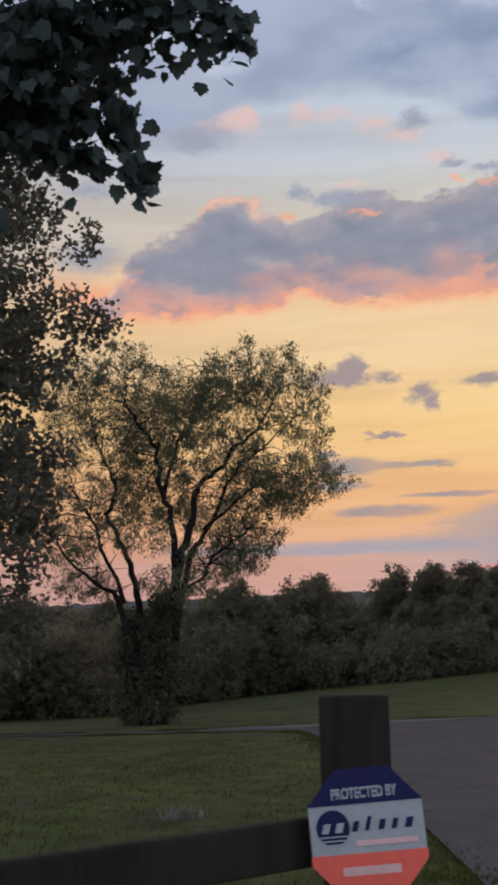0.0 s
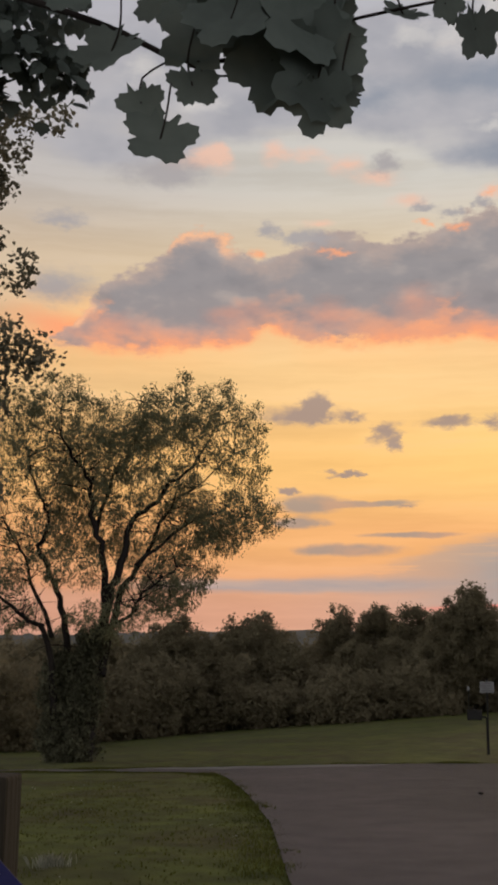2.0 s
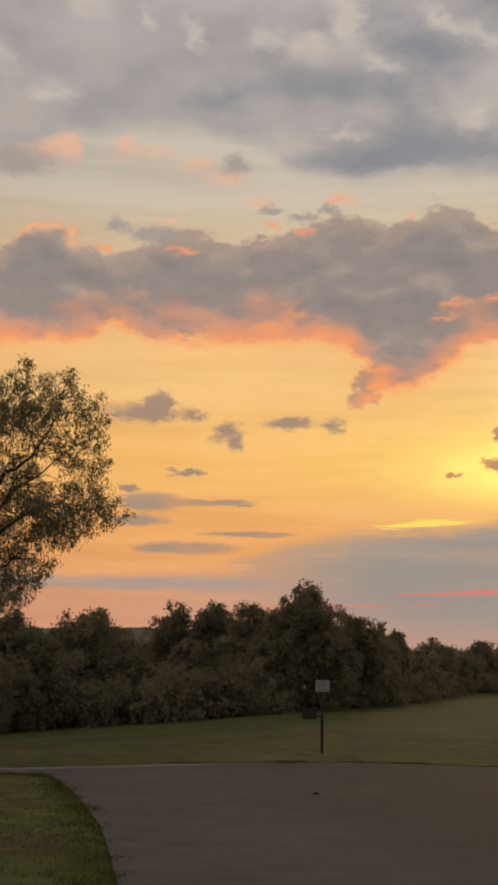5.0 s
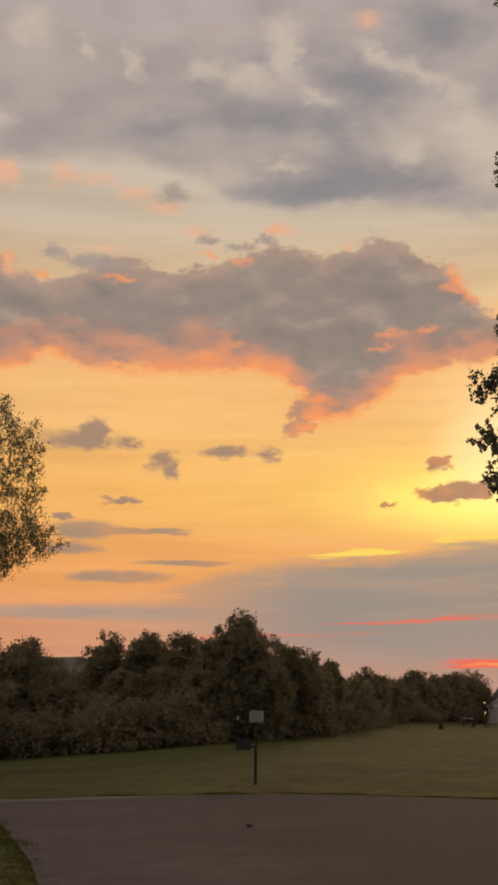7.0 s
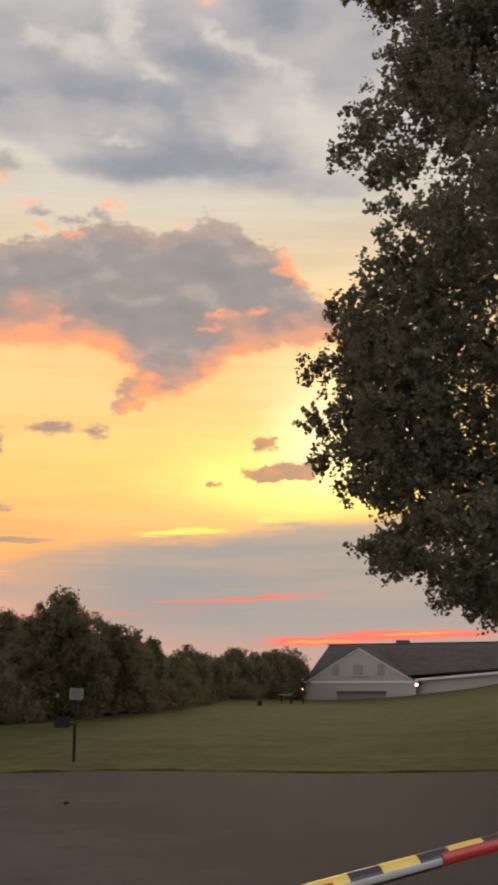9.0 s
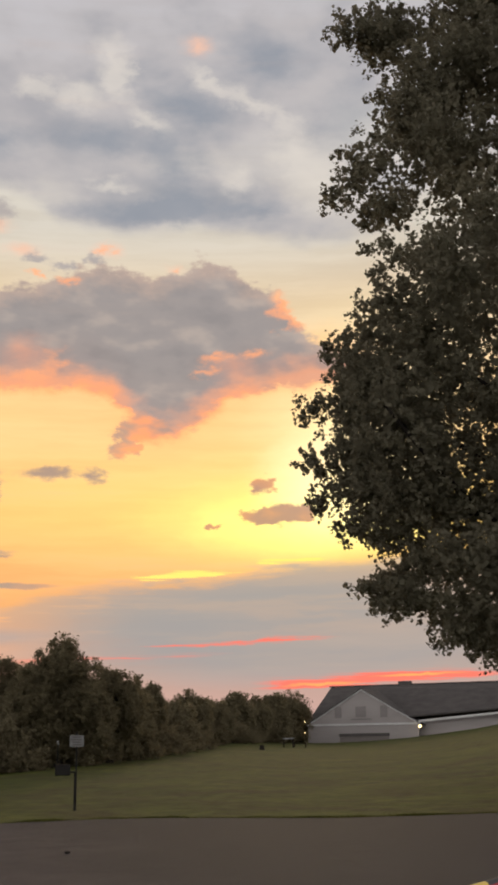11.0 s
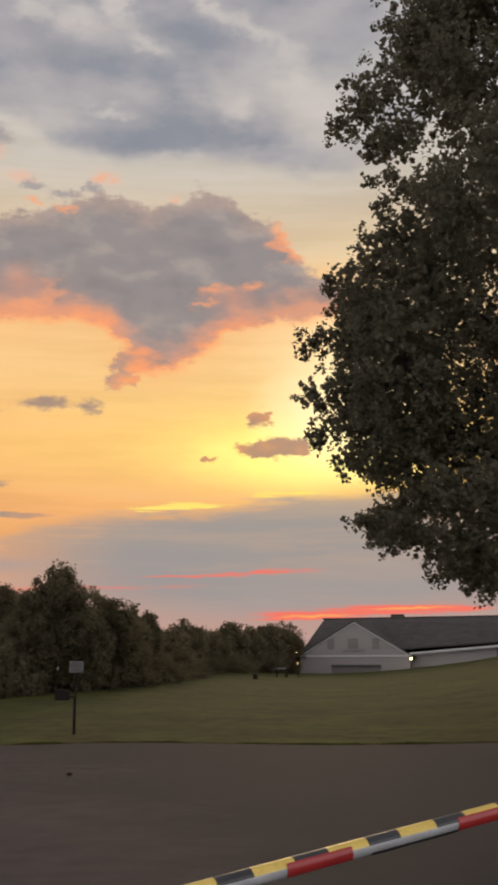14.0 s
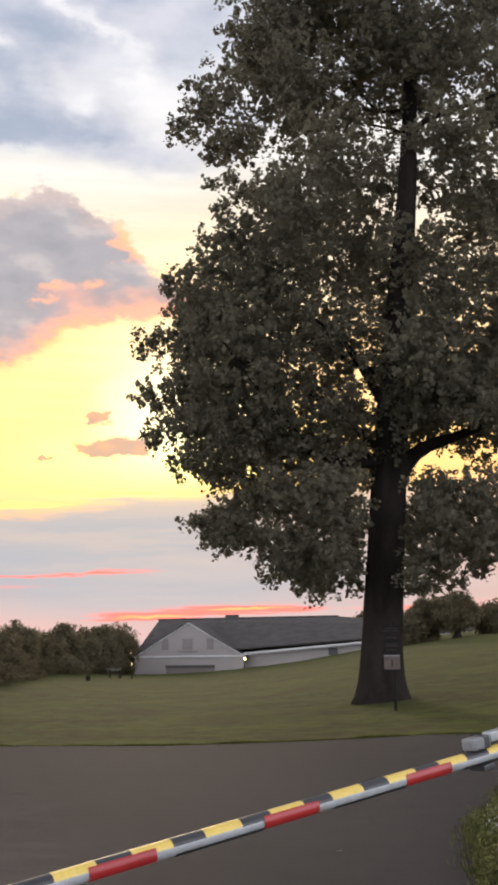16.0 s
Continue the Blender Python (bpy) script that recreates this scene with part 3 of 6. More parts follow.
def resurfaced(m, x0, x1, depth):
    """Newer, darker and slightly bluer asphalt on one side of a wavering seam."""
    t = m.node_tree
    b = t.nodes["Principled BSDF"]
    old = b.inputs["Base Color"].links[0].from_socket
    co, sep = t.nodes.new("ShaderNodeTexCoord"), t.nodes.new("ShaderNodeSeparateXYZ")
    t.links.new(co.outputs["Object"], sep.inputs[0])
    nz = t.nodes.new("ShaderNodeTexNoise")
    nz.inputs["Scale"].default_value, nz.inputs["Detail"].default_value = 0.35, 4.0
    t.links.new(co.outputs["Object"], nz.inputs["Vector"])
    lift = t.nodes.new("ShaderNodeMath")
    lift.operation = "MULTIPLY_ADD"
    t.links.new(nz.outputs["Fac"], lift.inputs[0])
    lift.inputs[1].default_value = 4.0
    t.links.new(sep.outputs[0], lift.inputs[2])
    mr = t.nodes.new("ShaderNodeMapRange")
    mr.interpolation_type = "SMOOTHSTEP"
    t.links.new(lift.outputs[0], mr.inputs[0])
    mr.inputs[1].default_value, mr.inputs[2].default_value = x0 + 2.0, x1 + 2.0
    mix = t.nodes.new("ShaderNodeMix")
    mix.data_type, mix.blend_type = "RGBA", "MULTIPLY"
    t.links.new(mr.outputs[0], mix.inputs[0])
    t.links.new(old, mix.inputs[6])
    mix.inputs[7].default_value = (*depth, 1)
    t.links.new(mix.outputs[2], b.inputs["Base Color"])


def patchy(m, brown, scale, share):
    """Uneven turf: thinner brownish patches and lighter tufts over the mown colour."""
    t = m.node_tree
    b = t.nodes["Principled BSDF"]
    old = b.inputs["Base Color"].links[0].from_socket
    co = t.nodes.new("ShaderNodeTexCoord")
    fac = []
    for sc, lo, hi, det in ((scale, 0.42, 0.66, 4.0), (scale * 4.3, 0.35, 0.68, 3.0)):
        nz, mr = t.nodes.new("ShaderNodeTexNoise"), t.nodes.new("ShaderNodeMapRange")
        nz.inputs["Scale"].default_value, nz.inputs["Detail"].default_value = sc, det
        t.links.new(co.outputs["Object"], nz.inputs["Vector"])
        t.links.new(nz.outputs["Fac"], mr.inputs[0])
        mr.inputs[1].default_value, mr.inputs[2].default_value = lo, hi
        fac.append(mr)
    fac[0].inputs[4].default_value = share
    mix = t.nodes.new("ShaderNodeMix")
    mix.data_type = "RGBA"
    t.links.new(fac[0].outputs[0], mix.inputs[0])
    t.links.new(old, mix.inputs[6])
    mix.inputs[7].default_value = (*brown, 1)
    hue = t.nodes.new("ShaderNodeHueSaturation")
    fac[1].inputs[3].default_value, fac[1].inputs[4].default_value = 0.72, 1.25
    t.links.new(fac[1].outputs[0], hue.inputs["Value"])
    t.links.new(mix.outputs[2], hue.inputs["Color"])
    t.links.new(hue.outputs[0], b.inputs["Base Color"])


patchy(M_LAWN, (0.034, 0.027, 0.008), 0.55, 0.75)
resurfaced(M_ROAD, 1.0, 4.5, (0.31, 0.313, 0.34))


def glowing(name, colour, strength):
    m = bpy.data.materials.new(name)
    m.use_nodes = True
    b = m.node_tree.nodes["Principled BSDF"]
    b.inputs["Base Color"].default_value = (*colour, 1)
    b.inputs["Emission Color"].default_value = (*colour, 1)
    b.inputs["Emission Strength"].default_value = strength
    return m


M_LAMP = glowing("lit_lamp_glass", (1.0, 0.72, 0.30), 4.0)


# ------------------------------------------------------------------ mesh helpers
def quick_mesh(name, verts, faces_flat, counts):
    """A mesh from flat arrays: corner positions, corner indices, corners a face."""
    me = bpy.data.meshes.new(name)
    me.vertices.add(len(verts))
    me.vertices.foreach_set("co", np.asarray(verts, dtype=np.float32).ravel())
    me.loops.add(len(faces_flat))
    me.loops.foreach_set("vertex_index", np.asarray(faces_flat, dtype=np.int32))
    counts = np.asarray(counts, dtype=np.int32)
    me.polygons.add(len(counts))
    me.polygons.foreach_set("loop_start", np.concatenate([[0], np.cumsum(counts)[:-1]]).astype(np.int32))
    me.update(calc_edges=True)
    me.validate()
    return me


def part(name, data, mat, parent=None, label="", smooth=False):
    """One mesh object, from a bmesh or a mesh, under a thing or a part."""
    if isinstance(data, bmesh.types.BMesh):
        me = bpy.data.meshes.new(name)
        data.to_mesh(me)
        data.free()
    else:
        me = data
    me.materials.append(mat)
    if smooth:
        me.polygons.foreach_set("use_smooth", [True] * len(me.polygons))
    ob = new(name, me)
    if parent is not None:
        ob.parent = parent
    if label:
        ob["label"] = label
    return ob


def thing(name, m, label, category, group="", kind=""):
    ob = new(name)
    ob.matrix_world = m
    return tagged(ob, label, category, group, kind)


def box(size, at=(0, 0, 0), bevel=0.0, turn=None):
    bm = bmesh.new()
    bmesh.ops.create_cube(bm, size=1.0, matrix=Matrix.Diagonal((*size, 1)))
    if bevel:
        bmesh.ops.bevel(bm, geom=bm.edges[:], offset=bevel, segments=2, profile=0.6, affect="EDGES")
    m = Matrix.Translation(at) @ (turn or Matrix())
    bmesh.ops.transform(bm, matrix=m, verts=bm.verts[:])
    return bm


def prism(outline, depth, at=(0, 0, 0), turn=None):
    """An outline in x and z, thick along y."""
    bm = bmesh.new()
    f = bm.faces.new([bm.verts.new((x, 0, z)) for x, z in outline])
    r = bmesh.ops.extrude_face_region(bm, geom=[f])
    bmesh.ops.translate(bm, vec=(0, depth, 0), verts=[v for v in r["geom"] if isinstance(v, bmesh.types.BMVert)])
    bmesh.ops.recalc_face_normals(bm, faces=bm.faces[:])
    bmesh.ops.transform(bm, matrix=Matrix.Translation(at) @ (turn or Matrix()), verts=bm.verts[:])
    return bm


def rod(r, length, at=(0, 0, 0), turn=None, sides=16, r2=None, bevel=0.0):
    """A cylinder standing on at, along z before the turn."""
    bm = bmesh.new()
    bmesh.ops.create_cone(bm, cap_ends=True, segments=sides, radius1=r, radius2=r if r2 is None else r2, depth=length)
    bmesh.ops.translate(bm, vec=(0, 0, length / 2), verts=bm.verts[:])
    if bevel:
        bmesh.ops.bevel(bm, geom=[e for e in bm.edges if len(e.link_faces) == 2 and e.calc_face_angle() > 1.0], offset=bevel, segments=2, affect="EDGES")
    bmesh.ops.transform(bm, matrix=Matrix.Translation(at) @ (turn or Matrix()), verts=bm.verts[:])
    return bm


def tubes(name, lines, sides=7, rough=0.0, seed=0):
    """Tapered tubes: each line is a list of (x, y, z, radius)."""
    rng = np.random.default_rng(seed)
    verts, flat, counts = [], [], []
    for line in lines:
        p = np.array(line, dtype=float)
        n0 = len(verts)
        for i in range(len(p)):
            d = p[min(i + 1, len(p) - 1), :3] - p[max(i - 1, 0), :3]
            d /= np.linalg.norm(d) + 1e-9
            a = np.cross(d, (0.3, 0.95, 0.1))
            a /= np.linalg.norm(a) + 1e-9
            b = np.cross(d, a)
            for k in range(sides):
                ang = 2 * math.pi * k / sides
                r = p[i, 3] * (1 + rough * rng.uniform(-1, 1))
                verts.append(p[i, :3] + r * (math.cos(ang) * a + math.sin(ang) * b))
        for i in range(len(p) - 1):
            for k in range(sides):
                q, w = n0 + i * sides, (k + 1) % sides
                flat += [q + k, q + w, q + sides + w, q + sides + k]
                counts.append(4)
        flat += [n0 + (len(p) - 1) * sides + k for k in range(sides)]
        counts.append(sides)
    return quick_mesh(name, np.array(verts), flat, counts)


def curve_line(points, r0, r1, steps=4, wob=0.0, rng=None):
    """A smooth polyline through points with a radius that tapers from r0 to r1."""
    p = np.array(points, dtype=float)
    out = []
    n = len(p)
    for i in range(n - 1):
        a, b, c, d = p[max(i - 1, 0)], p[i], p[i + 1], p[min(i + 2, n - 1)]
        for s in range(steps):
            u = s / steps
            q = 0.5 * (2 * b + (c - a) * u + (2 * a - 5 * b + 4 * c - d) * u * u + (3 * b - a - 3 * c + d) * u ** 3)
            out.append(q)
    out.append(p[-1])
    out = np.array(out)
    if wob and rng is not None:
        out[1:-1] += rng.normal(0, wob, (len(out) - 2, 3))
    rr = r0 + (r1 - r0) * np.linspace(0, 1, len(out)) ** 0.8
    return [(*q, r) for q, r in zip(out, rr)]


def maple_outline():
    """A five-lobed leaf, stalk at the origin, one unit long."""
    pts = [(0.0, 0.0), (0.22, -0.04), (0.44, 0.06), (0.42, 0.22), (0.56, 0.40), (0.40, 0.48), (0.40, 0.66), (0.24, 0.66), (0.16, 0.82), (0.0, 1.0)]
    return pts + [(-x, y) for x, y in reversed(pts[1:-1])]


LEAF_MAPLE = maple_outline()
LEAF_BROAD = [(0.0, 0.0), (0.38, 0.12), (0.48, 0.45), (0.2, 0.6), (0.0, 1.0), (-0.24, 0.62), (-0.5, 0.4), (-0.34, 0.08)]
LEAF_FIVE = [(0.0, 0.0), (0.46, 0.28), (0.14, 1.0), (-0.30, 0.72), (-0.46, 0.18)]
LEAF_TRI = [(0.0, 0.0), (0.46, 0.55), (-0.34, 1.0)]
LEAF_NARROW = [(0.0, 0.0), (0.13, 0.4), (0.0, 1.0), (-0.13, 0.45)]
LEAF_DIAMOND = [(0.0, 0.0), (0.42, 0.38), (0.06, 1.0), (-0.36, 0.55)]


def foliage(name, centres, size, outline, rng, droop=0.35, fold=0.12, size_spread=0.3):
    """Leaves of one outline at many places, each turned its own way, folded a little along its length."""
    c = np.asarray(centres, dtype=float)
    n, k = len(c), len(outline)
    o = np.array([(x, y, -fold * abs(x)) for x, y in outline])
    o[:, 1] -= 0.45
    s = size * (1 + size_spread * rng.uniform(-1, 1, n))
    yaw = rng.uniform(0, 2 * math.pi, n)
    tilt = rng.normal(-droop, 0.75, n)
    roll = rng.normal(0, 0.7, n)
    p = np.repeat(o[None], n, 0) * s[:, None, None]
    cr, sr = np.cos(roll)[:, None], np.sin(roll)[:, None]
    x, y, z = p[..., 0] * cr + p[..., 2] * sr, p[..., 1], -p[..., 0] * sr + p[..., 2] * cr
    ct, st = np.cos(tilt)[:, None], np.sin(tilt)[:, None]
    y, z = y * ct - z * st, y * st + z * ct
    cy, sy = np.cos(yaw)[:, None], np.sin(yaw)[:, None]
    x, y = x * cy - y * sy, x * sy + y * cy
    v = np.stack([x, y, z], -1) + c[:, None, :]
    return quick_mesh(name, v.reshape(-1, 3), np.arange(n * k), np.full(n, k))


def clustered(rng, lobes, clusters, leaves, spread, shell=0.55):
    """Leaf places: lobes are (x, y, z, rx, ry, rz); clusters fill each lobe, thicker towards its skin; leaves gather in each cluster."""
    lobes = np.array(lobes, dtype=float)
    w = (lobes[:, 3] * lobes[:, 4] * lobes[:, 5]) ** (2 / 3)
    pick = rng.choice(len(lobes), clusters, p=w / w.sum())
    d = rng.normal(size=(clusters, 3))
    d /= np.linalg.norm(d, axis=1)[:, None]
    u = rng.uniform(0, 1, clusters)
    r = (shell ** 3 + (1 - shell ** 3) * u) ** (1 / 3)
    r = np.where((rng.uniform(size=clusters) < 0.22) & (shell > 0.2), shell * u ** (1 / 3), r)
    c = lobes[pick, :3] + d * r[:, None] * lobes[pick, 3:]
    k = np.repeat(c, leaves, 0)
    return k + np.clip(rng.normal(size=k.shape), -1.5, 1.5) * spread * rng.uniform(0.4, 1.0, clusters).repeat(leaves)[:, None]


# ------------------------------------------------------------------ ground
SLOPE_AZ = np.array([-180, -60, -20, -11, 0, 8, 14, 17.5, 20, 25.7, 30, 33, 37, 45, 70, 180])
SLOPE = np.array([0, -0.03, -0.03, -0.029, 0.0, 0.020, 0.0185, 0.0170, 0.0105, 0.019, 0.033, 0.0485, 0.0570, 0.068, 0.05, 0])


def height(x, y):
    """The lie of the land: level near the camera, falling gently one way and rising the other."""
    d = np.hypot(x, y)
    r = np.maximum(d - 14, 0) ** 2 / np.maximum(d, 14)
    a = np.degrees(np.arctan2(x, y))
    k = sum(np.interp(a + o, SLOPE_AZ, SLOPE) for o in (-2, -1, 0, 1, 2)) / 5
    far = np.minimum(1.0, 165 / np.maximum(d, 1))
    return k * r * far


def polar(az_deg, d):
    a = radians(az_deg)
    return d * math.sin(a), d * math.cos(a)


def on_ground(az_deg, d):
    x, y = polar(az_deg, d)
    return x, y, float(height(x, y))


def grid_axis(lo, hi, near, cell):
    inner = np.arange(-near, near + cell, cell)
    steps, x, s = [], near, cell
    while x < hi:
        s *= 1.18
        x += s
        steps.append(x)
    steps = np.array(steps)
    return np.concatenate([-steps[::-1], inner, steps])


gx, gy = grid_axis(-1, 1600, 44, 0.8), grid_axis(-1, 1600, 44, 0.8)
GX, GY = np.meshgrid(gx, gy)
GZ = height(GX, GY)
ni, nj = GX.shape
idx = np.arange(ni * nj).reshape(ni, nj)
quads = np.stack([idx[:-1, :-1], idx[:-1, 1:], idx[1:, 1:], idx[1:, :-1]], -1).reshape(-1, 4)
ground = part("ground", quick_mesh("ground", np.stack([GX, GY, GZ], -1).reshape(-1, 3), quads.ravel(), np.full(len(quads), 4)), M_LAWN, smooth=True)
tagged(ground, "dusky mown lawn rising gently to a grassy hill", "lawn", kind="structure")

NEAR_X = [-12, -9, -4, -2.2, -1.3, -0.7, -0.2, 0.0, 0.25, 0.35, 2.2, 3.0, 4.9, 7.0, 9.7, 14, 22, 40, 60]
NEAR_Y = [24.9, 24.7, 23.9, 23.3, 22, 18, 13.5, 10, 7, -8, -8, 4.4, 6.95, 10.0, 12.9, 15.7, 18, 22, 26]
FAR_X = [-12, -9, -3, 2, 8, 13, 20, 40, 60]
FAR_Y = [24.95, 25.0, 24.8, 24.6, 24.0, 22.9, 19.9, 24.0, 30.0]


def road_near(x):
    return np.interp(x, NEAR_X, NEAR_Y)


def road_far(x):
    """The far edge keeps about 24 m away."""
    return np.where(x < 6, np.interp(x, FAR_X, FAR_Y), np.sqrt(np.maximum(24.7 ** 2 - np.minimum(x, 18) ** 2, 0)) + np.maximum(x - 18, 0) * 0.3)


def sheet_between(name, xs, lo, hi, rows, lift):
    xs = np.asarray(xs, dtype=float)
    u = np.linspace(0, 1, rows)
    X = np.repeat(xs[:, None], rows, 1)
    Y = lo[:, None] + (hi - lo)[:, None] * u[None]
    Z = height(X, Y) + lift
    n, k = X.shape
    i = np.arange(n * k).reshape(n, k)
    q = np.stack([i[:-1, :-1], i[1:, :-1], i[1:, 1:], i[:-1, 1:]], -1).reshape(-1, 4)
    return quick_mesh(name, np.stack([X, Y, Z], -1).reshape(-1, 3), q.ravel(), np.full(len(q), 4))


rng = np.random.default_rng(5)
road_x = np.concatenate([np.arange(-12, 3.6, 0.12), np.arange(3.6, 60, 0.4)])
wob_n = np.convolve(rng.normal(0, 0.16, len(road_x) + 8), np.ones(9) / 3, "valid")
wob_f = np.convolve(rng.normal(0, 0.10, len(road_x) + 8), np.ones(9) / 3, "valid")
lo_y = np.minimum(road_near(road_x) + wob_n * 0.35, road_far(road_x) - 0.05)
road = part("road", sheet_between("road", road_x, lo_y, road_far(road_x) + wob_f, 60, 0.02), M_ROAD, smooth=True)
tagged(road, "worn dark asphalt drive meeting a wide lane", "road", kind="structure")
edge_x = np.arange(-3.4, 2.2, 0.1)
edge_hi = road_far(edge_x) + np.interp(edge_x, road_x, wob_f)
edge = part("road_edge", sheet_between("road_edge", edge_x, edge_hi - 0.9 * np.interp(edge_x, [-3.4, -1.5, 1.0, 2.2], [0.3, 1, 0.8, 0.05]), edge_hi - 0.05, 4, 0.027), M_GRIT)
tagged(edge, "pale gritty strip along the lane's edge", "road edge", kind="structure")


def blades(name, pts, h, rng, spread=0.05, per=4, width=0.008):
    """Tufts of bent grass blades at pts (x, y)."""
    p = np.repeat(np.asarray(pts, dtype=float), per, 0)
    n = len(p)
    p = p + rng.normal(0, spread, p.shape)
    z = height(p[:, 0], p[:, 1])
    hh = h * rng.uniform(0.5, 1.2, n) if np.isscalar(h) else np.repeat(h, per) * rng.uniform(0.5, 1.2, n)
    a = rng.uniform(0, 2 * math.pi, n)
    lean = rng.uniform(0.1, 0.7, n) * hh
    wx, wy = np.cos(a + 1.57) * width, np.sin(a + 1.57) * width
    lx, ly = np.cos(a) * lean, np.sin(a) * lean
    v = np.stack([np.stack([p[:, 0] - wx, p[:, 1] - wy, z - 0.01], -1), np.stack([p[:, 0] + wx, p[:, 1] + wy, z - 0.01], -1),
                  np.stack([p[:, 0] + wx * .7 + lx * .4, p[:, 1] + wy * .7 + ly * .4, z + hh * .65], -1), np.stack([p[:, 0] + lx, p[:, 1] + ly, z + hh], -1),
                  np.stack([p[:, 0] - wx * .7 + lx * .4, p[:, 1] - wy * .7 + ly * .4, z + hh * .65], -1)], 1)
    return quick_mesh(name, v.reshape(-1, 3), np.arange(n * 5), np.full(n, 5))


def off_road(p, gap=0.0):
    x, y = p[:, 0], p[:, 1]
    return ~((x > -12) & (y > road_near(x) - gap) & (y < road_far(x) + gap))


# mown grass near the drive, thinning with distance, in uneven patches
cand = np.stack([rng.uniform(-9, 24, 60000), rng.uniform(1.5, 42, 60000)], -1)
cand = cand[off_road(cand, 0.02) & (np.hypot(cand[:, 0], cand[:, 1]) < 21)]
dens = np.array([noise.noise((x * 0.55, y * 0.35, 3.0)) for x, y in cand])
cand = cand[(dens + rng.uniform(-0.5, 0.5, len(cand))) > -0.25 + 1.6 * (np.hypot(cand[:, 0], cand[:, 1]) / 34) ** 2]
grass = part("grass", blades("grass", cand, 0.026, rng, 0.09, 4, 0.009), M_BLADE)
tagged(grass, "short uneven grass blades of the lawn", "grass", kind="stuff")
# longer fringe along the road's edges
fx = np.concatenate([rng.uniform(-6, 0.4, 1300), rng.uniform(2.3, 14, 1800)])
fr1 = np.stack([fx, road_near(fx) - np.abs(rng.normal(0, 0.12, len(fx)))], -1)
side = rng.uniform(4, 23, 600)
fr2 = np.stack([np.interp(side, NEAR_Y[4:10][::-1], NEAR_X[4:10][::-1]) - np.abs(rng.normal(0, 0.22, len(side))), side], -1)
fx = rng.uniform(-8, 24, 5200)
fr3 = np.stack([fx, road_far(fx) + 0.06 + np.abs(rng.normal(0, 0.2, len(fx)))], -1)
fr = np.concatenate([fr1, fr2, fr3])
fr_h = 0.014 + 0.042 * np.clip(np.array([0.5 + noise.noise((x * 1.1, y * 1.1, 7.0)) + 0.5 * noise.noise((x * 4.0, y * 4.0, 2.0)) for x, y in fr]), 0, 1) ** 1.6
fringe = part("grass_fringe", blades("grass_fringe", fr, fr_h, rng, 0.09, 6, 0.007), M_BLADE)
tagged(fringe, "longer unmown grass along the asphalt's edge", "grass", kind="stuff")
# weeds on the corner by the barrier
wx_ = rng.uniform(5.0, 10.8, 2600)
wp = np.stack([wx_, road_near(wx_) - 0.15 - np.abs(rng.normal(0, 0.7, 2600))], -1)
weeds = part("weeds", blades("weeds", wp, 0.10, rng, 0.11, 9, 0.0045), M_WEED)
tagged(weeds, "pale tall weeds on the grassy corner", "weeds", kind="stuff")
herb = np.repeat(wp[::2], 7, 0) + rng.normal(0, 0.09, (len(wp[::2]) * 7, 2))
herb = np.stack([herb[:, 0], herb[:, 1], height(herb[:, 0], herb[:, 1]) + rng.uniform(0.02, 0.15, len(herb))], -1)
leafy = part("weed_leaves", foliage("weed_leaves", herb, 0.024, LEAF_FIVE, rng, 0.1), M_WEED)
tagged(leafy, "low leafy weeds on the grassy corner", "weeds", kind="stuff")
specks = np.stack([rng.uniform(5.2, 9.8, 420), np.zeros(420), np.zeros(420)], -1)
specks[:, 1] = road_near(specks[:, 0]) - 0.2 - np.abs(rng.normal(0, 0.6, 420))
specks[:, 2] = height(specks[:, 0], specks[:, 1]) + rng.uniform(0.08, 0.22, 420)
flowers = part("weed_flowers", foliage("weed_flowers", specks, 0.022, LEAF_DIAMOND, rng), M_WHITE)
tagged(flowers, "tiny pale flower heads among the weeds", "flowers", kind="stuff")
dots = np.stack([rng.uniform(-5.5, 0.2, 70), rng.uniform(7.0, 20.0, 70)], -1)
dots = dots[off_road(dots, 0.3)]
dots = np.stack([dots[:, 0], dots[:, 1], height(dots[:, 0], dots[:, 1]) + rng.uniform(0.03, 0.06, len(dots))], -1)
clover = part("clover_heads", foliage("clover_heads", dots, 0.018, LEAF_DIAMOND, rng), M_WHITE)
tagged(clover, "tiny white clover heads scattered in the lawn", "flowers", kind="stuff")
pale = rng.normal(0, 0.07, (26, 2)) + np.array([-2.05, 10.4])
tuft = part("pale_tuft", blades("pale_tuft", pale, 0.10, rng, 0.05, 4, 0.004), M_DRY)
tagged(tuft, "pale dry tuft of weeds on the lawn", "weeds", kind="stuff")


# ------------------------------------------------------------------ trees
def limb_lines(rng, start, end, r0, r1, twigs, twig_len):
    """A bent limb and the twigs that leave it."""
    start, end = np.array(start, float), np.array(end, float)
    mid = (start + end) / 2 + rng.normal(0, 0.12, 3) * np.linalg.norm(end - start) + np.array([0, 0, -0.06]) * np.linalg.norm(end - start)
    main = curve_line([start, mid, end], r0, r1, 5)
    out = []
    for _ in range(twigs):
        q = np.array(main[rng.integers(3, len(main) - 1)][:3])
        d = rng.normal(size=3) + np.array([0, 0, 0.4])
        d *= twig_len * rng.uniform(0.5, 1.0) / np.linalg.norm(d)
        out.append(curve_line([q, q + d * 0.5 + rng.normal(0, 0.08, 3) * twig_len, q + d], r1 * 0.55, r1 * 0.12, 3))
    return main, out


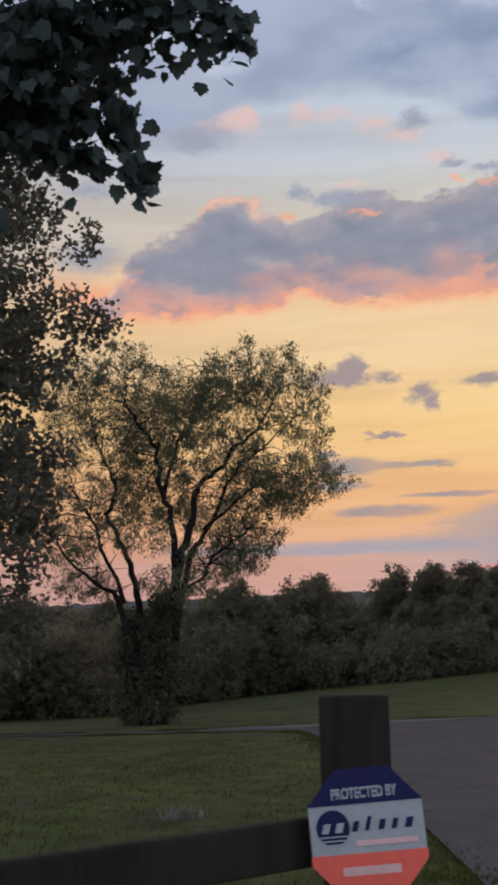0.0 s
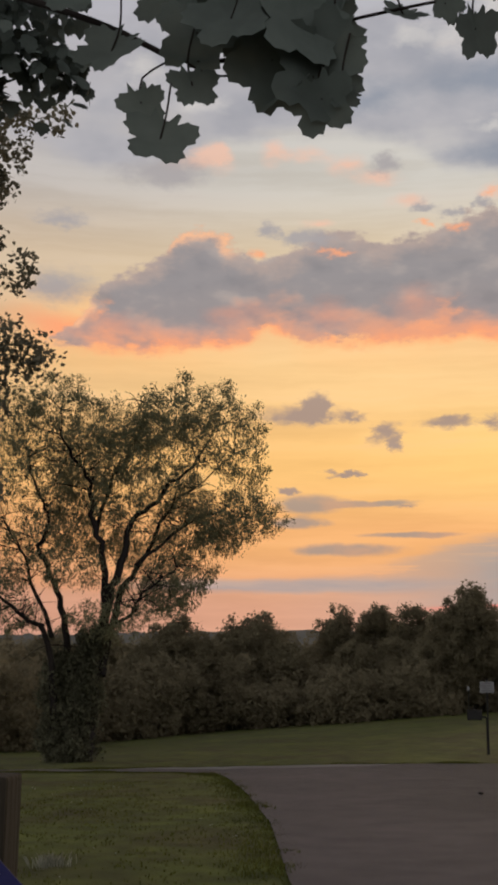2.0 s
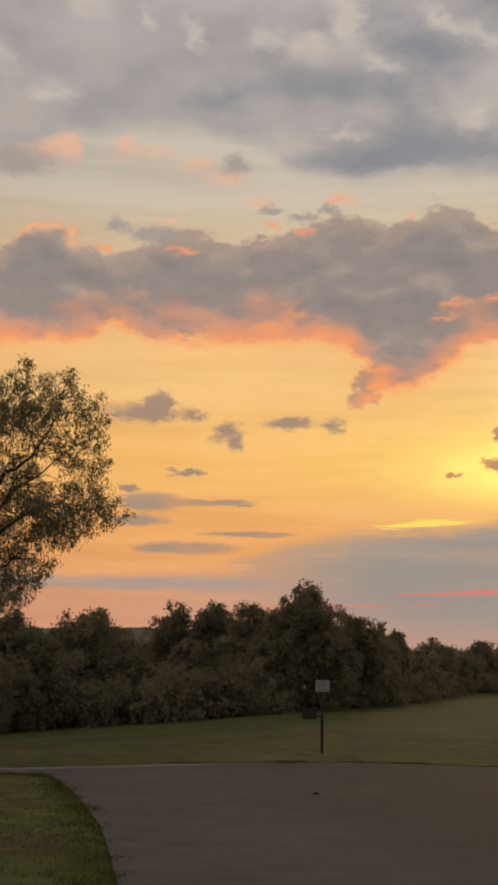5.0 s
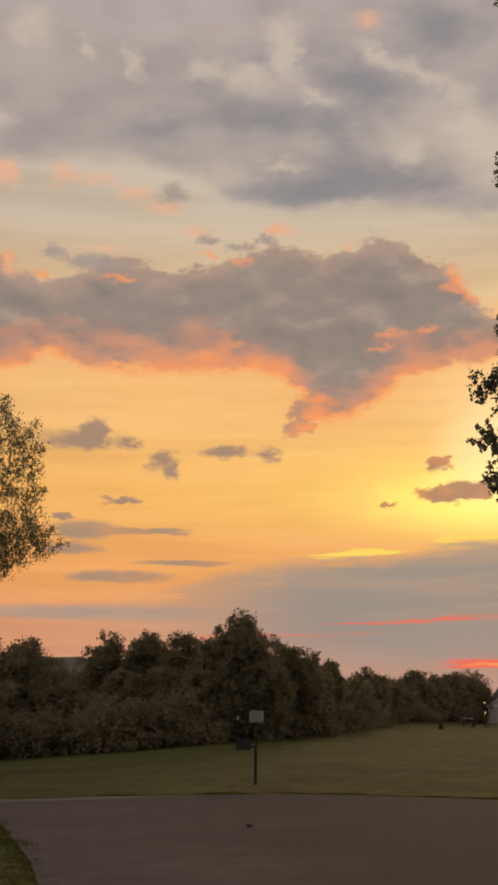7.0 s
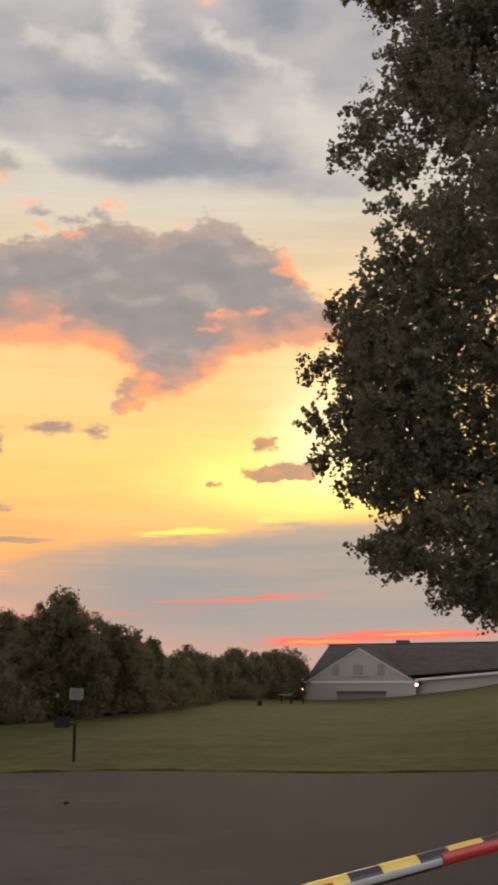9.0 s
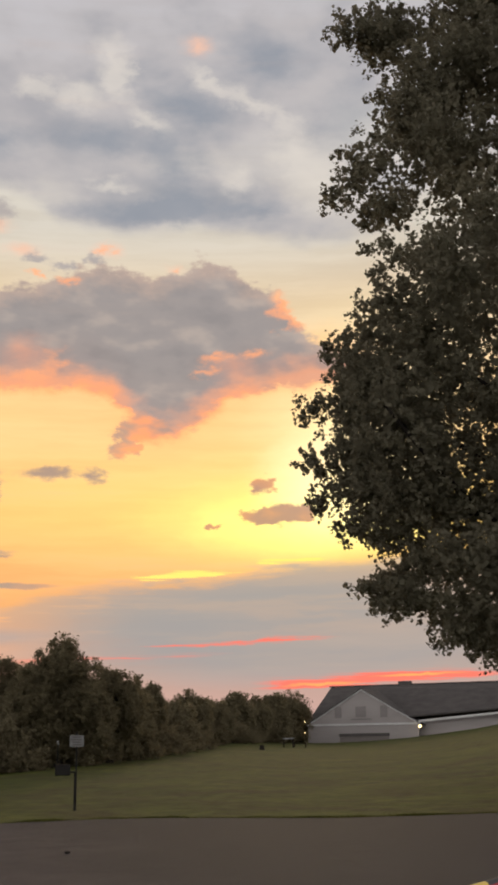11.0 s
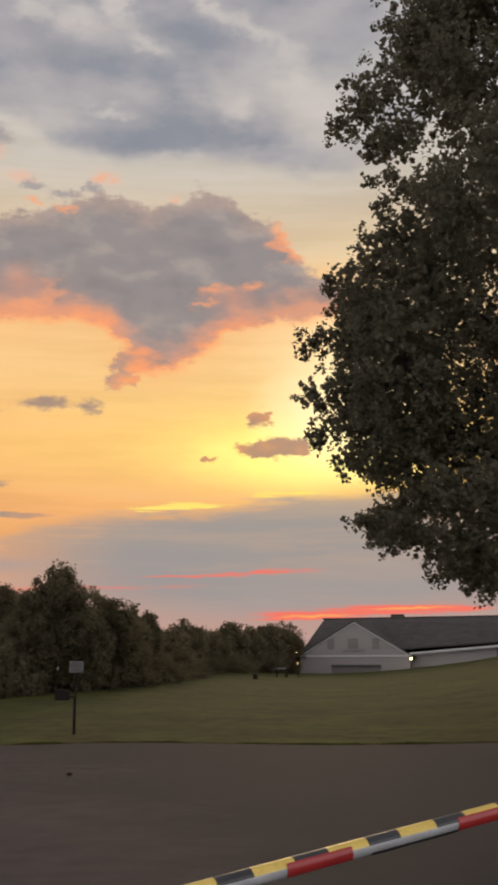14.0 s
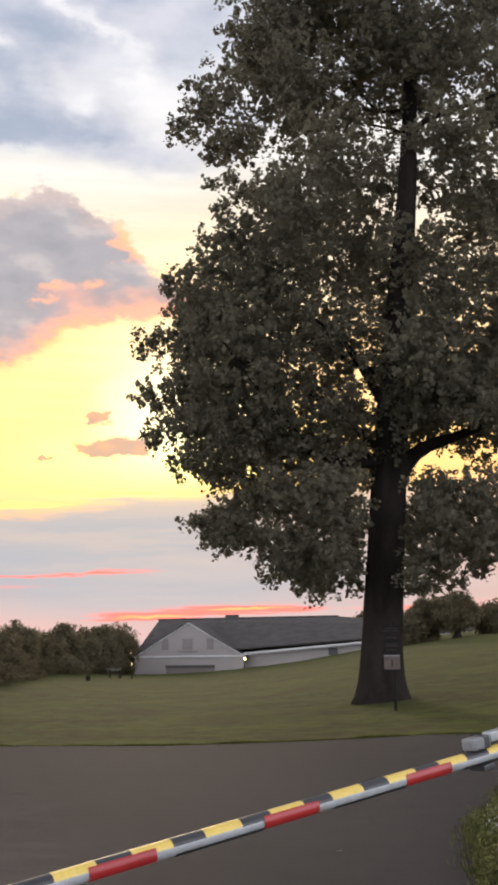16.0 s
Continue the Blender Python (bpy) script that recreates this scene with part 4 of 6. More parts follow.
def broad_tree(name, at, rng, trunk_h, trunk_r, lobes, clusters, leaves, spread, leaf, outline, mat, label, limbs=8, group="", lean=(0, 0), category="tree", rough=0.06, shell=0.55, flare=1.9):
    """Trunk with a flared foot, limbs out to the lobes of the crown, twigs, and a crown of many single leaves."""
    tree = thing(name, Matrix.Translation(at), label, category, group)
    lobes = np.array(lobes, float)
    top = lobes[:, 2].max()
    pts = [(0, 0, -0.25), (0, 0, 0.0), (lean[0] * .05, lean[1] * .05, trunk_h * 0.25), (lean[0] * .4, lean[1] * .4, trunk_h), (lean[0], lean[1], (trunk_h + top) / 2), (lean[0] * 1.2, lean[1] * 1.2, top * 0.92)]
    line = curve_line(pts, trunk_r, trunk_r * 0.08, 6)
    line = [(x, y, z, trunk_r * ((1 - 0.22 * max(z, 0) / trunk_h) if z < trunk_h else 0.78 - 0.72 * (z - trunk_h) / (top - trunk_h)) * (1 + (flare - 1) * math.exp(-max(z, 0) / (trunk_r * 0.75)))) for x, y, z, r in line]
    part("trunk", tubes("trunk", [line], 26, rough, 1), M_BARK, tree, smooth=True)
    twigs = []
    order = np.argsort(-lobes[:, 3] * lobes[:, 5])[:limbs]
    axis = np.array([l[:3] for l in line])
    for i in order:
        c = lobes[i, :3]
        zs = min(max(trunk_h * 0.85, c[2] - 0.45 * np.hypot(c[0], c[1]) - 0.5), top * 0.85)
        s = axis[np.argmin(np.abs(axis[:, 2] - zs))]
        r0 = trunk_r * 0.42 * max(0.25, 1 - zs / (top * 1.1))
        main, tw = limb_lines(rng, s, c + (c - s) * 0.2, r0, r0 * 0.2, 7, max(0.8, lobes[i, 3] * 0.9))
        part("limb", tubes("limb", [main], 8, 0.05, int(i)), M_BARK, tree, smooth=True)
        twigs += tw
    if twigs:
        tagged(part("twig_mass", tubes("twig_mass", twigs, 5, 0, 3), M_BARK, tree), kind="stuff")
    part("crown", foliage("crown", clustered(rng, lobes, clusters, leaves, spread, shell), leaf, outline, rng), mat, tree, "dark dusk-lit foliage with gaps of sky")
    return tree


def profile_lobes(rng, levels, per_level, squash=0.75, size=0.36, jag=0.1):
    """Lobes round an axis: levels are (height, radius)."""
    zs, rs = np.array(levels).T
    out = []
    for z in np.arange(zs[0], zs[-1], (zs[-1] - zs[0]) / (len(levels) * 1.6)):
        r = float(np.interp(z, zs, rs))
        turn = rng.uniform(0, 6.28)
        for k in range(per_level):
            a = turn + 6.283 * k / per_level + rng.uniform(-0.3, 0.3)
            s = r * size * rng.uniform(0.8, 1.25)
            d = max(r * rng.uniform(1 - jag, 1.05) - s, 0)
            out.append((d * math.cos(a), d * math.sin(a), z + rng.normal(0, 0.3), s, s, s * squash))
        out.append((0, 0, z, r * 0.5, r * 0.5, r * 0.4))
    return out


# the great maple on the bank
rng = np.random.default_rng(11)
bx, by, bz = on_ground(31.47, 38.0)
# masses of the crown: sideways, height, half width, half height
OUTER = [(-6.2, 19.8, 0.6, 0.9), (-5.1, 20.5, 1.0, 1.4), (-4.0, 22.2, 1.3, 1.6), (-4.8, 18.9, 1.0, 0.6), (-3.1, 23.6, 1.5, 1.5), (-2.5, 20.8, 1.7, 1.9), (-5.1, 17.5, 0.4, 0.4), (-4.6, 16.8, 0.5, 0.4),
         (-4.9, 15.1, 1.1, 0.9), (-6.1, 14.2, 1.0, 0.8), (-6.1, 12.9, 1.1, 1.1), (-7.0, 11.8, 0.9, 0.7), (-7.0, 10.3, 0.9, 0.9), (-6.7, 9.0, 0.9, 0.8), (-5.9, 7.9, 0.9, 0.7), (-4.8, 7.2, 0.9, 0.6)]
INNER = [(2.0, 9.7, 1.2, 0.9), (3.6, 9.9, 1.3, 0.9), (5.0, 8.7, 1.2, 0.8), (1.3, 10.8, 1.0, 1.0), (-5.6, 11.4, 1.1, 1.0), (-5.7, 10.0, 1.1, 1.0), (-5.3, 8.9, 1.2, 0.9), (-5.0, 12.7, 1.2, 1.0), (-4.2, 6.5, 1.0, 0.7), (-3.2, 6.7, 1.2, 0.8), (-2.4, 4.6, 1.1, 0.7), (-4.9, 5.6, 0.9, 0.5), (-5.3, 26.2, 1.0, 1.0), (-4.2, 25.6, 1.2, 1.2),
         (-5.4, 5.9, 0.9, 0.4), (-4.5, 5.3, 0.9, 0.6), (-3.3, 4.2, 0.8, 0.4), (-2.2, 3.8, 0.8, 0.5), (-2.5, 5.1, 1.4, 0.8), (-1.2, 4.3, 0.7, 0.7), (-3.7, 13.6, 1.8, 1.9), (-4.2, 11.0, 2.1, 2.1), (-3.9, 8.6, 1.9, 1.6),
         (-2.5, 15.6, 1.7, 1.8), (-3.2, 16.8, 1.0, 1.0), (-1.3, 17.9, 1.7, 1.9), (-1.5, 11.5, 1.9, 2.3), (-1.8, 8.2, 1.9, 1.7), (-1.9, 6.3, 1.6, 1.0), (-0.2, 21.0, 2.0, 2.3), (-0.5, 14.8, 1.6, 2.5)]
OTHER = [(-1.5, 24.0, 2.1, 1.7), (0.6, 24.5, 1.9, 1.9), (-0.9, 26.6, 2.7, 1.8), (1.4, 28.0, 2.7, 2.0), (2.8, 21.9, 1.7, 1.8), (3.0, 18.2, 1.6, 1.1), (3.8, 16.6, 1.2, 1.2), (2.6, 12.9, 1.5, 1.8), (3.4, 10.7, 1.3, 1.3),
         (2.5, 9.8, 1.1, 1.1), (3.9, 8.9, 1.0, 0.5), (2.2, 6.1, 1.0, 0.8), (3.5, 6.4, 1.1, 1.0), (3.3, 4.5, 0.8, 0.7), (1.8, 4.5, 0.8, 0.8), (1.4, 3.6, 0.5, 0.3), (0.7, 12.6, 1.3, 2.3), (5.6, 20.7, 1.6, 1.9), (6.0, 17.3, 1.6, 1.6)]
REST = [(2.0, 6.7, 0.9, 0.7), (0.5, 9.6, 1.4, 1.5), (0.3, 7.9, 1.3, 0.9), (1.8, 11.0, 1.3, 1.4), (0.5, 16.0, 1.5, 1.8), (0.6, 18.6, 1.4, 1.4), (1.6, 14.6, 1.2, 1.2), (4.9, 11.8, 1.2, 1.0), (4.9, 15.4, 1.2, 1.0), (1.2, 22.5, 1.6, 1.6), (2.9, 5.2, 1.2, 0.8), (5.6, 13.5, 1.7, 1.9), (5.2, 9.9, 1.5, 1.3), (5.4, 6.9, 1.3, 1.1), (4.6, 5.1, 1.1, 0.9), (4.4, 23.5, 1.7, 1.7), (3.9, 26.0, 2.2, 1.8),
        (-0.9, 5.5, 0.6, 0.7), (-1.0, 7.0, 0.8, 0.9), (-0.9, 4.7, 0.5, 0.5), (1.15, 4.7, 0.45, 0.6), (1.05, 3.9, 0.35, 0.3), (1.3, 5.6, 0.5, 0.5), (1.2, 9.2, 0.7, 0.8), (-1.1, 9.3, 0.8, 0.9)]
rx_, ry_ = math.cos(radians(31.47)), -math.sin(radians(31.47))
big = []
for u, z, w, h in OUTER + INNER + OTHER + REST:
    u -= 0.32 if u < -4 else 0.05
    deep = 0.75 * math.sqrt(max(7.4 ** 2 - u * u, 1.0)) * min(1.0, (27 - z) / 8)
    for v in (rng.uniform(-1, -0.5) * deep, rng.uniform(-0.25, 0.25) * deep, rng.uniform(0.5, 1) * deep):
        if v < -0.8 and abs(u) < 0.75 and z < 22:
            continue
        k = 1.0 if abs(v) < 0.3 * deep else 0.82
        big.append((u * k * rx_ - v * ry_, u * k * ry_ + v * rx_, (z + rng.normal(0, 0.12)) * (1 + 0.7 * min(v, 0) / 38), w, w, h))
great = broad_tree("maple_tree", (bx, by, bz - 0.05), rng, 9.0, 0.68, big, 12000, 18, 0.15, 0.122, LEAF_FIVE, M_MAPLE, "large dark maple with a thick flared trunk on the grassy bank", limbs=14, shell=0.3, flare=1.46, lean=(1.45 * rx_, 1.45 * ry_), rough=0.02)
inner = clustered(rng, [(x, y, z, 0.72 * a, 0.72 * c, 0.72 * h) for k, (x, y, z, a, c, h) in enumerate(big) if x * rx_ + y * ry_ < -2.4 or x * rx_ + y * ry_ > 0.9 or z < 6 or k % 2], 10500, 4, 0.12, 0.05)
part("inner_crown", foliage("inner_crown", inner, 0.24, LEAF_DIAMOND, rng, 0.5), M_MAPLE, great, "shaded inner foliage")

bough = curve_line([(0.15 * rx_, 0.15 * ry_, 4.6), (0.45 * rx_, 0.45 * ry_, 6.2), (0.95 * rx_, 0.95 * ry_, 7.5), (1.7 * rx_, 1.7 * ry_, 8.1), (2.9 * rx_, 2.9 * ry_, 8.5), (4.6 * rx_, 4.6 * ry_, 9.3), (6.0 * rx_, 6.0 * ry_, 10.4)], 0.46, 0.03, 5)
part("limb", tubes("limb", [bough], 10, 0.06, 5), M_BARK, great, smooth=True)
bough = curve_line([(1.3 * rx_, 1.3 * ry_, 18.6), (2.0 * rx_, 2.0 * ry_, 19.4), (3.4 * rx_, 3.4 * ry_, 19.9), (5.5 * rx_, 5.5 * ry_, 20.6)], 0.16, 0.04, 5)
part("limb", tubes("limb", [bough], 9, 0.06, 6), M_BARK, great, smooth=True)

# the tall maple behind the fence, whose edge shows beside the willow
rng = np.random.default_rng(12)
lx, ly, lz = on_ground(-20.4, 24.8)
levels = [(1.9, 1.8), (3.3, 2.3), (4.9, 2.8), (6.8, 2.6), (7.6, 2.7), (8.5, 3.6), (9.3, 2.0), (10.3, 2.2), (11.4, 2.0), (12.6, 3.2), (13.8, 3.0), (15.6, 1.5)]
# sprays on the side towards the willow
SIDE = [(x - lx, y - ly, z - lz, r, r, h) for x, y, z, r, h in ((-5.3, 22.6, 8.2, 0.55, 0.45), (-5.9, 22.6, 8.6, 0.7, 0.6), (-5.6, 22.4, 9.9, 0.45, 0.38), (-6.2, 22.4, 10.0, 0.5, 0.4),
                                                              (-5.0, 22.2, 13.2, 0.42, 0.2), (-5.7, 21.9, 13.1, 0.5, 0.28), (-6.6, 21.6, 12.6, 0.6, 0.4))]
broad_tree("maple_tree", (lx, ly, lz - 0.05), rng, 2.2, 0.30, profile_lobes(rng, levels, 8, 0.7, 0.28) + SIDE, 3900, 16, 0.16, 0.108, LEAF_FIVE, M_MAPLE, "dark leafy maple standing beside the willow on the lawn", limbs=9, shell=0.5)

# the willow, with several leaning stems
rng = np.random.default_rng(13)
S = 0.01446
wxo, wyo = -5.4, 29.3
wz = float(height(wxo, wyo))
willow = thing("willow_tree", Matrix.Translation((wxo, wyo, wz)), "airy olive-green willow with several leaning stems on the lawn", "tree")


def wp3(px, pz, dy=0.0):
    return ((px - 250) * S, dy, (1283 - pz) * S)


stems = [([(262, 1300), (274, 1150), (284, 1060), (300, 990), (320, 930), (325, 880), (365, 845), (400, 805), (445, 765), (480, 700)], 0.26, 0.03, 0.0),
         ([(290, 1070), (285, 930), (268, 880), (265, 820), (245, 780), (222, 745), (215, 680)], 0.16, 0.02, -0.6),
         ([(270, 890), (290, 800), (310, 760), (332, 700), (345, 640)], 0.09, 0.02, 0.5),
         ([(287, 1140), (312, 1000), (338, 950), (388, 840), (430, 795), (505, 725)], 0.17, 0.02, 0.9),
         ([(340, 950), (420, 880), (480, 850), (532, 858)], 0.08, 0.015, 0.4),
         ([(215, 1300), (205, 1150), (195, 1070), (165, 1045), (120, 1005), (80, 930)], 0.17, 0.03, -0.8),
         ([(240, 1300), (225, 1120), (215, 1040), (195, 980), (168, 930), (176, 870), (160, 820), (138, 765), (120, 700)], 0.18, 0.02, 0.3),
         ([(198, 1075), (166, 985), (150, 930), (110, 880)], 0.10, 0.02, -0.5),
         ([(292, 1060), (345, 1030), (372, 1000), (425, 965)], 0.08, 0.015, -0.9)]
twigs = []
for pts, r0, r1, dy in stems:
    n = len(pts)
    line = curve_line([wp3(a, b, dy * i / max(n - 1, 1) * 2) for i, (a, b) in enumerate(pts)], r0 * 0.66, r1 * 0.5, 4, 0.035, rng)
    part("stem", tubes("stem", [line], 9, 0.06, n), M_BARK, willow, smooth=True)
    for _ in range(34):
        q = np.array(line[rng.integers(len(line) // 3, len(line))][:3])
        d = rng.normal(size=3) * (1.2, 1.2, 0.7) + np.array([0, 0, 0.5])
        d *= rng.uniform(0.5, 1.2) / np.linalg.norm(d)
        twigs.append(curve_line([q, q + d * 0.5 + rng.normal(0, 0.1, 3), q + d + np.array([0, 0, -0.15])], 0.018, 0.004, 3))
tagged(part("twig_mass", tubes("twig_mass", twigs, 4, 0, 2), M_BARK, willow), kind="stuff")
PUFFS = [(205, 662, 70, 45), (320, 678, 80, 42), (430, 676, 70, 42), (500, 700, 60, 50), (540, 770, 45, 60), (535, 870, 65, 35), (450, 860, 65, 55), (380, 730, 90, 70),
         (280, 750, 80, 60), (200, 720, 70, 60), (130, 700, 60, 70), (85, 770, 50, 60), (250, 880, 60, 45), (170, 880, 60, 50), (110, 960, 70, 50), (350, 900, 80, 45), (310, 830, 60, 40), (405, 815, 50, 40), (235, 825, 50, 45)]
PUFFS_LOW = [(430, 950, 55, 40), (365, 1000, 85, 45), (240, 960, 60, 40), (300, 1050, 70, 35), (400, 985, 60, 45), (130, 1040, 60, 30), (572, 852, 25, 25), (480, 900, 50, 35), (60, 880, 60, 50), (200, 800, 60, 40)]
lob = [((a - 250 - (12 if a > 520 else 0)) * S, rng.uniform(-1.3, 1.3), (1283 - b - (16 if b < 735 else 6)) * S, c * S * 1.1, c * S * 1.3, d * S * 1.05) for a, b, c, d in PUFFS]
lob_low = [((a - 250) * S, rng.uniform(-1.2, 1.2), (1283 - b) * S, c * S, c * S * 1.2, d * S) for a, b, c, d in PUFFS_LOW]
# feathery sprigs that stand out of the crown
WISPS = []
for x, y, z, a, b, h in lob:
    for _ in range(5):
        t_ = rng.uniform(-0.4, 3.5)
        WISPS.append((x + 1.08 * a * math.cos(t_), y + rng.normal(0, 0.3 * b), z + 1.1 * h * math.sin(t_), 0.22, 0.22, 0.16))
places = np.concatenate([clustered(rng, lob, 3700, 22, 0.12, 0.02), clustered(rng, lob_low, 1250, 22, 0.12, 0.02), clustered(rng, WISPS, 900, 14, 0.10, 0.02)])
part("crown", foliage("crown", places, 0.092, LEAF_NARROW, rng, 0.7, 0.05), M_WILLOW, willow, "thin feathery foliage that lets the sky through")
foot = [(0.0, -0.1, 0.9, 0.48, 0.6, 1.0), (0.08, -0.1, 1.9, 0.48, 0.6, 0.9), (0.25, -0.1, 2.7, 0.42, 0.5, 0.6), (-0.35, 0, 0.5, 0.70, 0.6, 0.6), (-0.55, 0, 1.6, 0.45, 0.5, 0.9), (-0.5, 0, 2.3, 0.4, 0.4, 0.5), (0.32, 0, 1.6, 0.25, 0.5, 0.6), (-0.1, -0.2, 0.25, 0.66, 0.6, 0.3)]
part("ivy", foliage("ivy", clustered(rng, foot, 1900, 16, 0.12, 0.3), 0.085, LEAF_DIAMOND, rng, 0.5), M_IVY, willow, "dark ivy thick round the foot of the stems")


# woodland edge behind the lawn
def far_tree(az_deg, d, top_el, half_deg, seed, mat=M_WOODS, name="tree", thin=1.0, label="dark rounded tree in the woodland edge", start=0.16):
    r = np.random.default_rng(seed)
    x, y, z = on_ground(az_deg, d)
    h = 1.46 + d * math.tan(radians(top_el - 0.45)) - z
    w = d * math.tan(radians(half_deg))
    w *= 1.28
    lv = [(h * start, w * 0.75), (h * (start + 0.2), w), (h * 0.55, w * 1.05), (h * 0.74, w), (h * 0.87, w * 0.8), (h * 0.94, w * 0.55), (h * 0.985, w * 0.3)]
    s = d / 60
    lobes = profile_lobes(r, lv, 6, 0.75, 0.40, 0.35)
    if thin < 1:
        lobes = [(a, b, c, 0.82 * e, 0.82 * f, 0.82 * g) for a, b, c, e, f, g in lobes]
    # small sprigs along the outline of the crown
    zs, ws = np.array(lv).T
    for _ in range(46):
        u = r.uniform(0.45, 1.03)
        ww = float(np.interp(u * h, zs, ws)) * r.uniform(0.55, 1.0)
        a = r.uniform(0, 6.28)
        k = r.uniform(0.16, 0.34) * s
        lobes.append((ww * math.cos(a), ww * math.sin(a), u * h + r.uniform(0, 0.35) * s, k, k, k * 1.4))
    return broad_tree(name, (x, y, z - 0.1), r, h * 0.22, 0.16 * s + 0.01 * h, lobes, int(2300 * thin), 16, 0.16 * s, 0.150 * s, LEAF_TRI, mat, label, limbs=5,
                      group="trees of the woodland edge", shell=0.4)


far_tree(-16.0, 58, 3.0, 1.9, 21)
far_tree(-12.0, 60, 3.0, 1.9, 22)
far_tree(-9.2, 64, 2.7, 1.6, 23)
far_tree(-5.9, 58, 3.9, 1.5, 24, label="upright dark tree in the woodland edge")
far_tree(-2.2, 60, 3.75, 2.0, 25, label="dome-shaped dark tree in the woodland edge", thin=1.4)
far_tree(0.6, 66, 2.5, 1.5, 26)
far_tree(1.9, 62, 4.0, 1.15, 27, thin=0.65, label="thin-topped tree in the woodland edge")
far_tree(3.6, 63, 4.25, 1.1, 28, thin=0.7, label="thin-topped tree in the woodland edge")
far_tree(5.4, 61, 4.2, 1.3, 29, thin=0.8)
far_tree(8.1, 58, 5.05, 1.75, 30, thin=1.6, label="tallest tree of the woodland edge, full-crowned")
far_tree(10.4, 62, 3.75, 1.4, 31)
far_tree(-14.0, 56, 2.5, 1.3, 71, thin=0.7)
far_tree(-10.6, 57, 2.3, 1.2, 72, thin=0.7)
far_tree(-7.5, 57, 2.5, 1.2, 73, thin=0.7)
far_tree(-4.1, 57, 2.6, 1.1, 74, thin=0.7)
far_tree(-0.6, 58, 2.4, 1.1, 75, thin=0.7)
far_tree(2.7, 58, 2.5, 1.1, 76, thin=0.7)
far_tree(4.5, 58, 2.6, 1.1, 77, thin=0.7)
far_tree(6.6, 57, 3.0, 1.1, 78, thin=0.7)
far_tree(9.4, 58, 3.0, 1.1, 79, thin=0.7)
far_tree(11.3, 66, 2.2, 1.0, 80, thin=0.6)
far_tree(11.6, 70, 3.08, 0.8, 61, thin=0.5)
far_tree(12.4, 74, 2.83, 0.45, 32, thin=0.35, label="thin young tree in the woodland edge")
far_tree(13.3, 86, 2.08, 0.9, 33, thin=0.5)
far_tree(14.3, 97, 2.53, 0.75, 62, thin=0.45, label="flat-topped tree in the woodland edge")
far_tree(15.3, 112, 2.13, 0.8, 34, thin=0.5)
far_tree(16.3, 126, 2.28, 0.7, 63, thin=0.45)
far_tree(17.2, 134, 2.08, 0.7, 64, thin=0.45)
far_tree(18.1, 142, 2.23, 0.6, 35, thin=0.5)
far_tree(18.8, 148, 2.08, 0.55, 65, thin=0.4)
far_tree(19.35, 153, 2.0, 0.36, 66, thin=0.4, label="small dark tree of the woodland edge beside the hall")
far_tree(33.0, 116, 2.9, 0.45, 67, thin=0.6, label="dark bush on the hill's skyline", start=0.05)
far_tree(33.75, 118, 3.35, 0.6, 36, thin=0.8, label="dark upright tree on the hill's skyline", start=0.05)
far_tree(35.2, 116, 3.75, 0.85, 37, thin=0.55, label="round thin-crowned tree on the hill's skyline", start=0.38)
far_tree(36.9, 120, 3.1, 0.6, 38, start=0.05)
far_tree(38.3, 120, 3.3, 0.8, 68, start=0.05)
far_tree(31.0, 150, 2.75, 0.6, 39, thin=0.5, start=0.05)


rng = np.random.default_rng(41)
bushes = []
for deg in np.linspace(-24, 19.2, 102):
    deg += rng.normal(0, 0.25)
    d = np.interp(deg, [-24, -13, -10, 0, 6, 8, 12, 14, 16, 18.5, 20], [37, 40, 52, 54, 54, 57, 71, 91, 120, 144, 148]) + rng.uniform(0, 5)
    x, y, g = on_ground(deg, d)
    top = 1.46 + d * math.tan(radians(np.interp(deg, [-24, -4, 4, 10, 12, 15, 20], [1.8, 1.0, 0.9, 1.1, 1.3, 1.6, 1.5]) + rng.normal(0, 0.45))) - g
    top = max(top, 1.6)
    w = rng.uniform(0.9, 1.7) * d / 50 * (0.6 if deg > 13.5 else 1.0)
    bushes.append((x, y, g + top * 0.60, w, w, top * 0.40))
    bushes.append((x + rng.normal(0, 0.7), y - 0.4, g + top * 0.25, w * 1.15, w, top * 0.30))
hp = clustered(rng, bushes, 15000, 18, 0.24, 0.6)
hedge = part("woodland_edge", foliage("woodland_edge", hp, 0.18, LEAF_TRI, rng, 0.3), M_HEDGE)
tagged(hedge, "dense dark undergrowth along the lawn's far edge", "woodland", kind="stuff")
# a shaded bank of earth and brush that closes the undergrowth from behind
a = np.radians(np.linspace(-40, 19.3, 160))
dd = np.interp(np.degrees(a), [-40, -10, 0, 8, 12, 14, 16, 18.5, 21], [62, 62, 63, 66, 80, 102, 132, 156, 160])
el_b = np.interp(np.degrees(a), [-40, -4, 4, 10, 12, 15, 21], [1.0, 0.9, 0.9, 0.9, 0.9, 1.2, 1.1])
vv = []
for k, (aa, di, ee) in enumerate(zip(a, dd, el_b)):
    top = 1.46 + di * math.tan(radians(ee)) + 0.5 * noise.noise((k * 0.35, 0, 0))
    g = float(height(di * math.sin(aa), di * math.cos(aa))) - 0.3
    for u, back in ((0.0, 0.0), (0.5, 0.8), (0.9, 1.6), (1.0, 3.0), (0.6, 6.0), (0.0, 9.0)):
        r_ = di + back + 0.5 * noise.noise((k * 0.4, u * 5, 1))
        vv.append((r_ * math.sin(aa), r_ * math.cos(aa), g + (top - g) * u))
qi = np.arange(len(vv)).reshape(-1, 6)
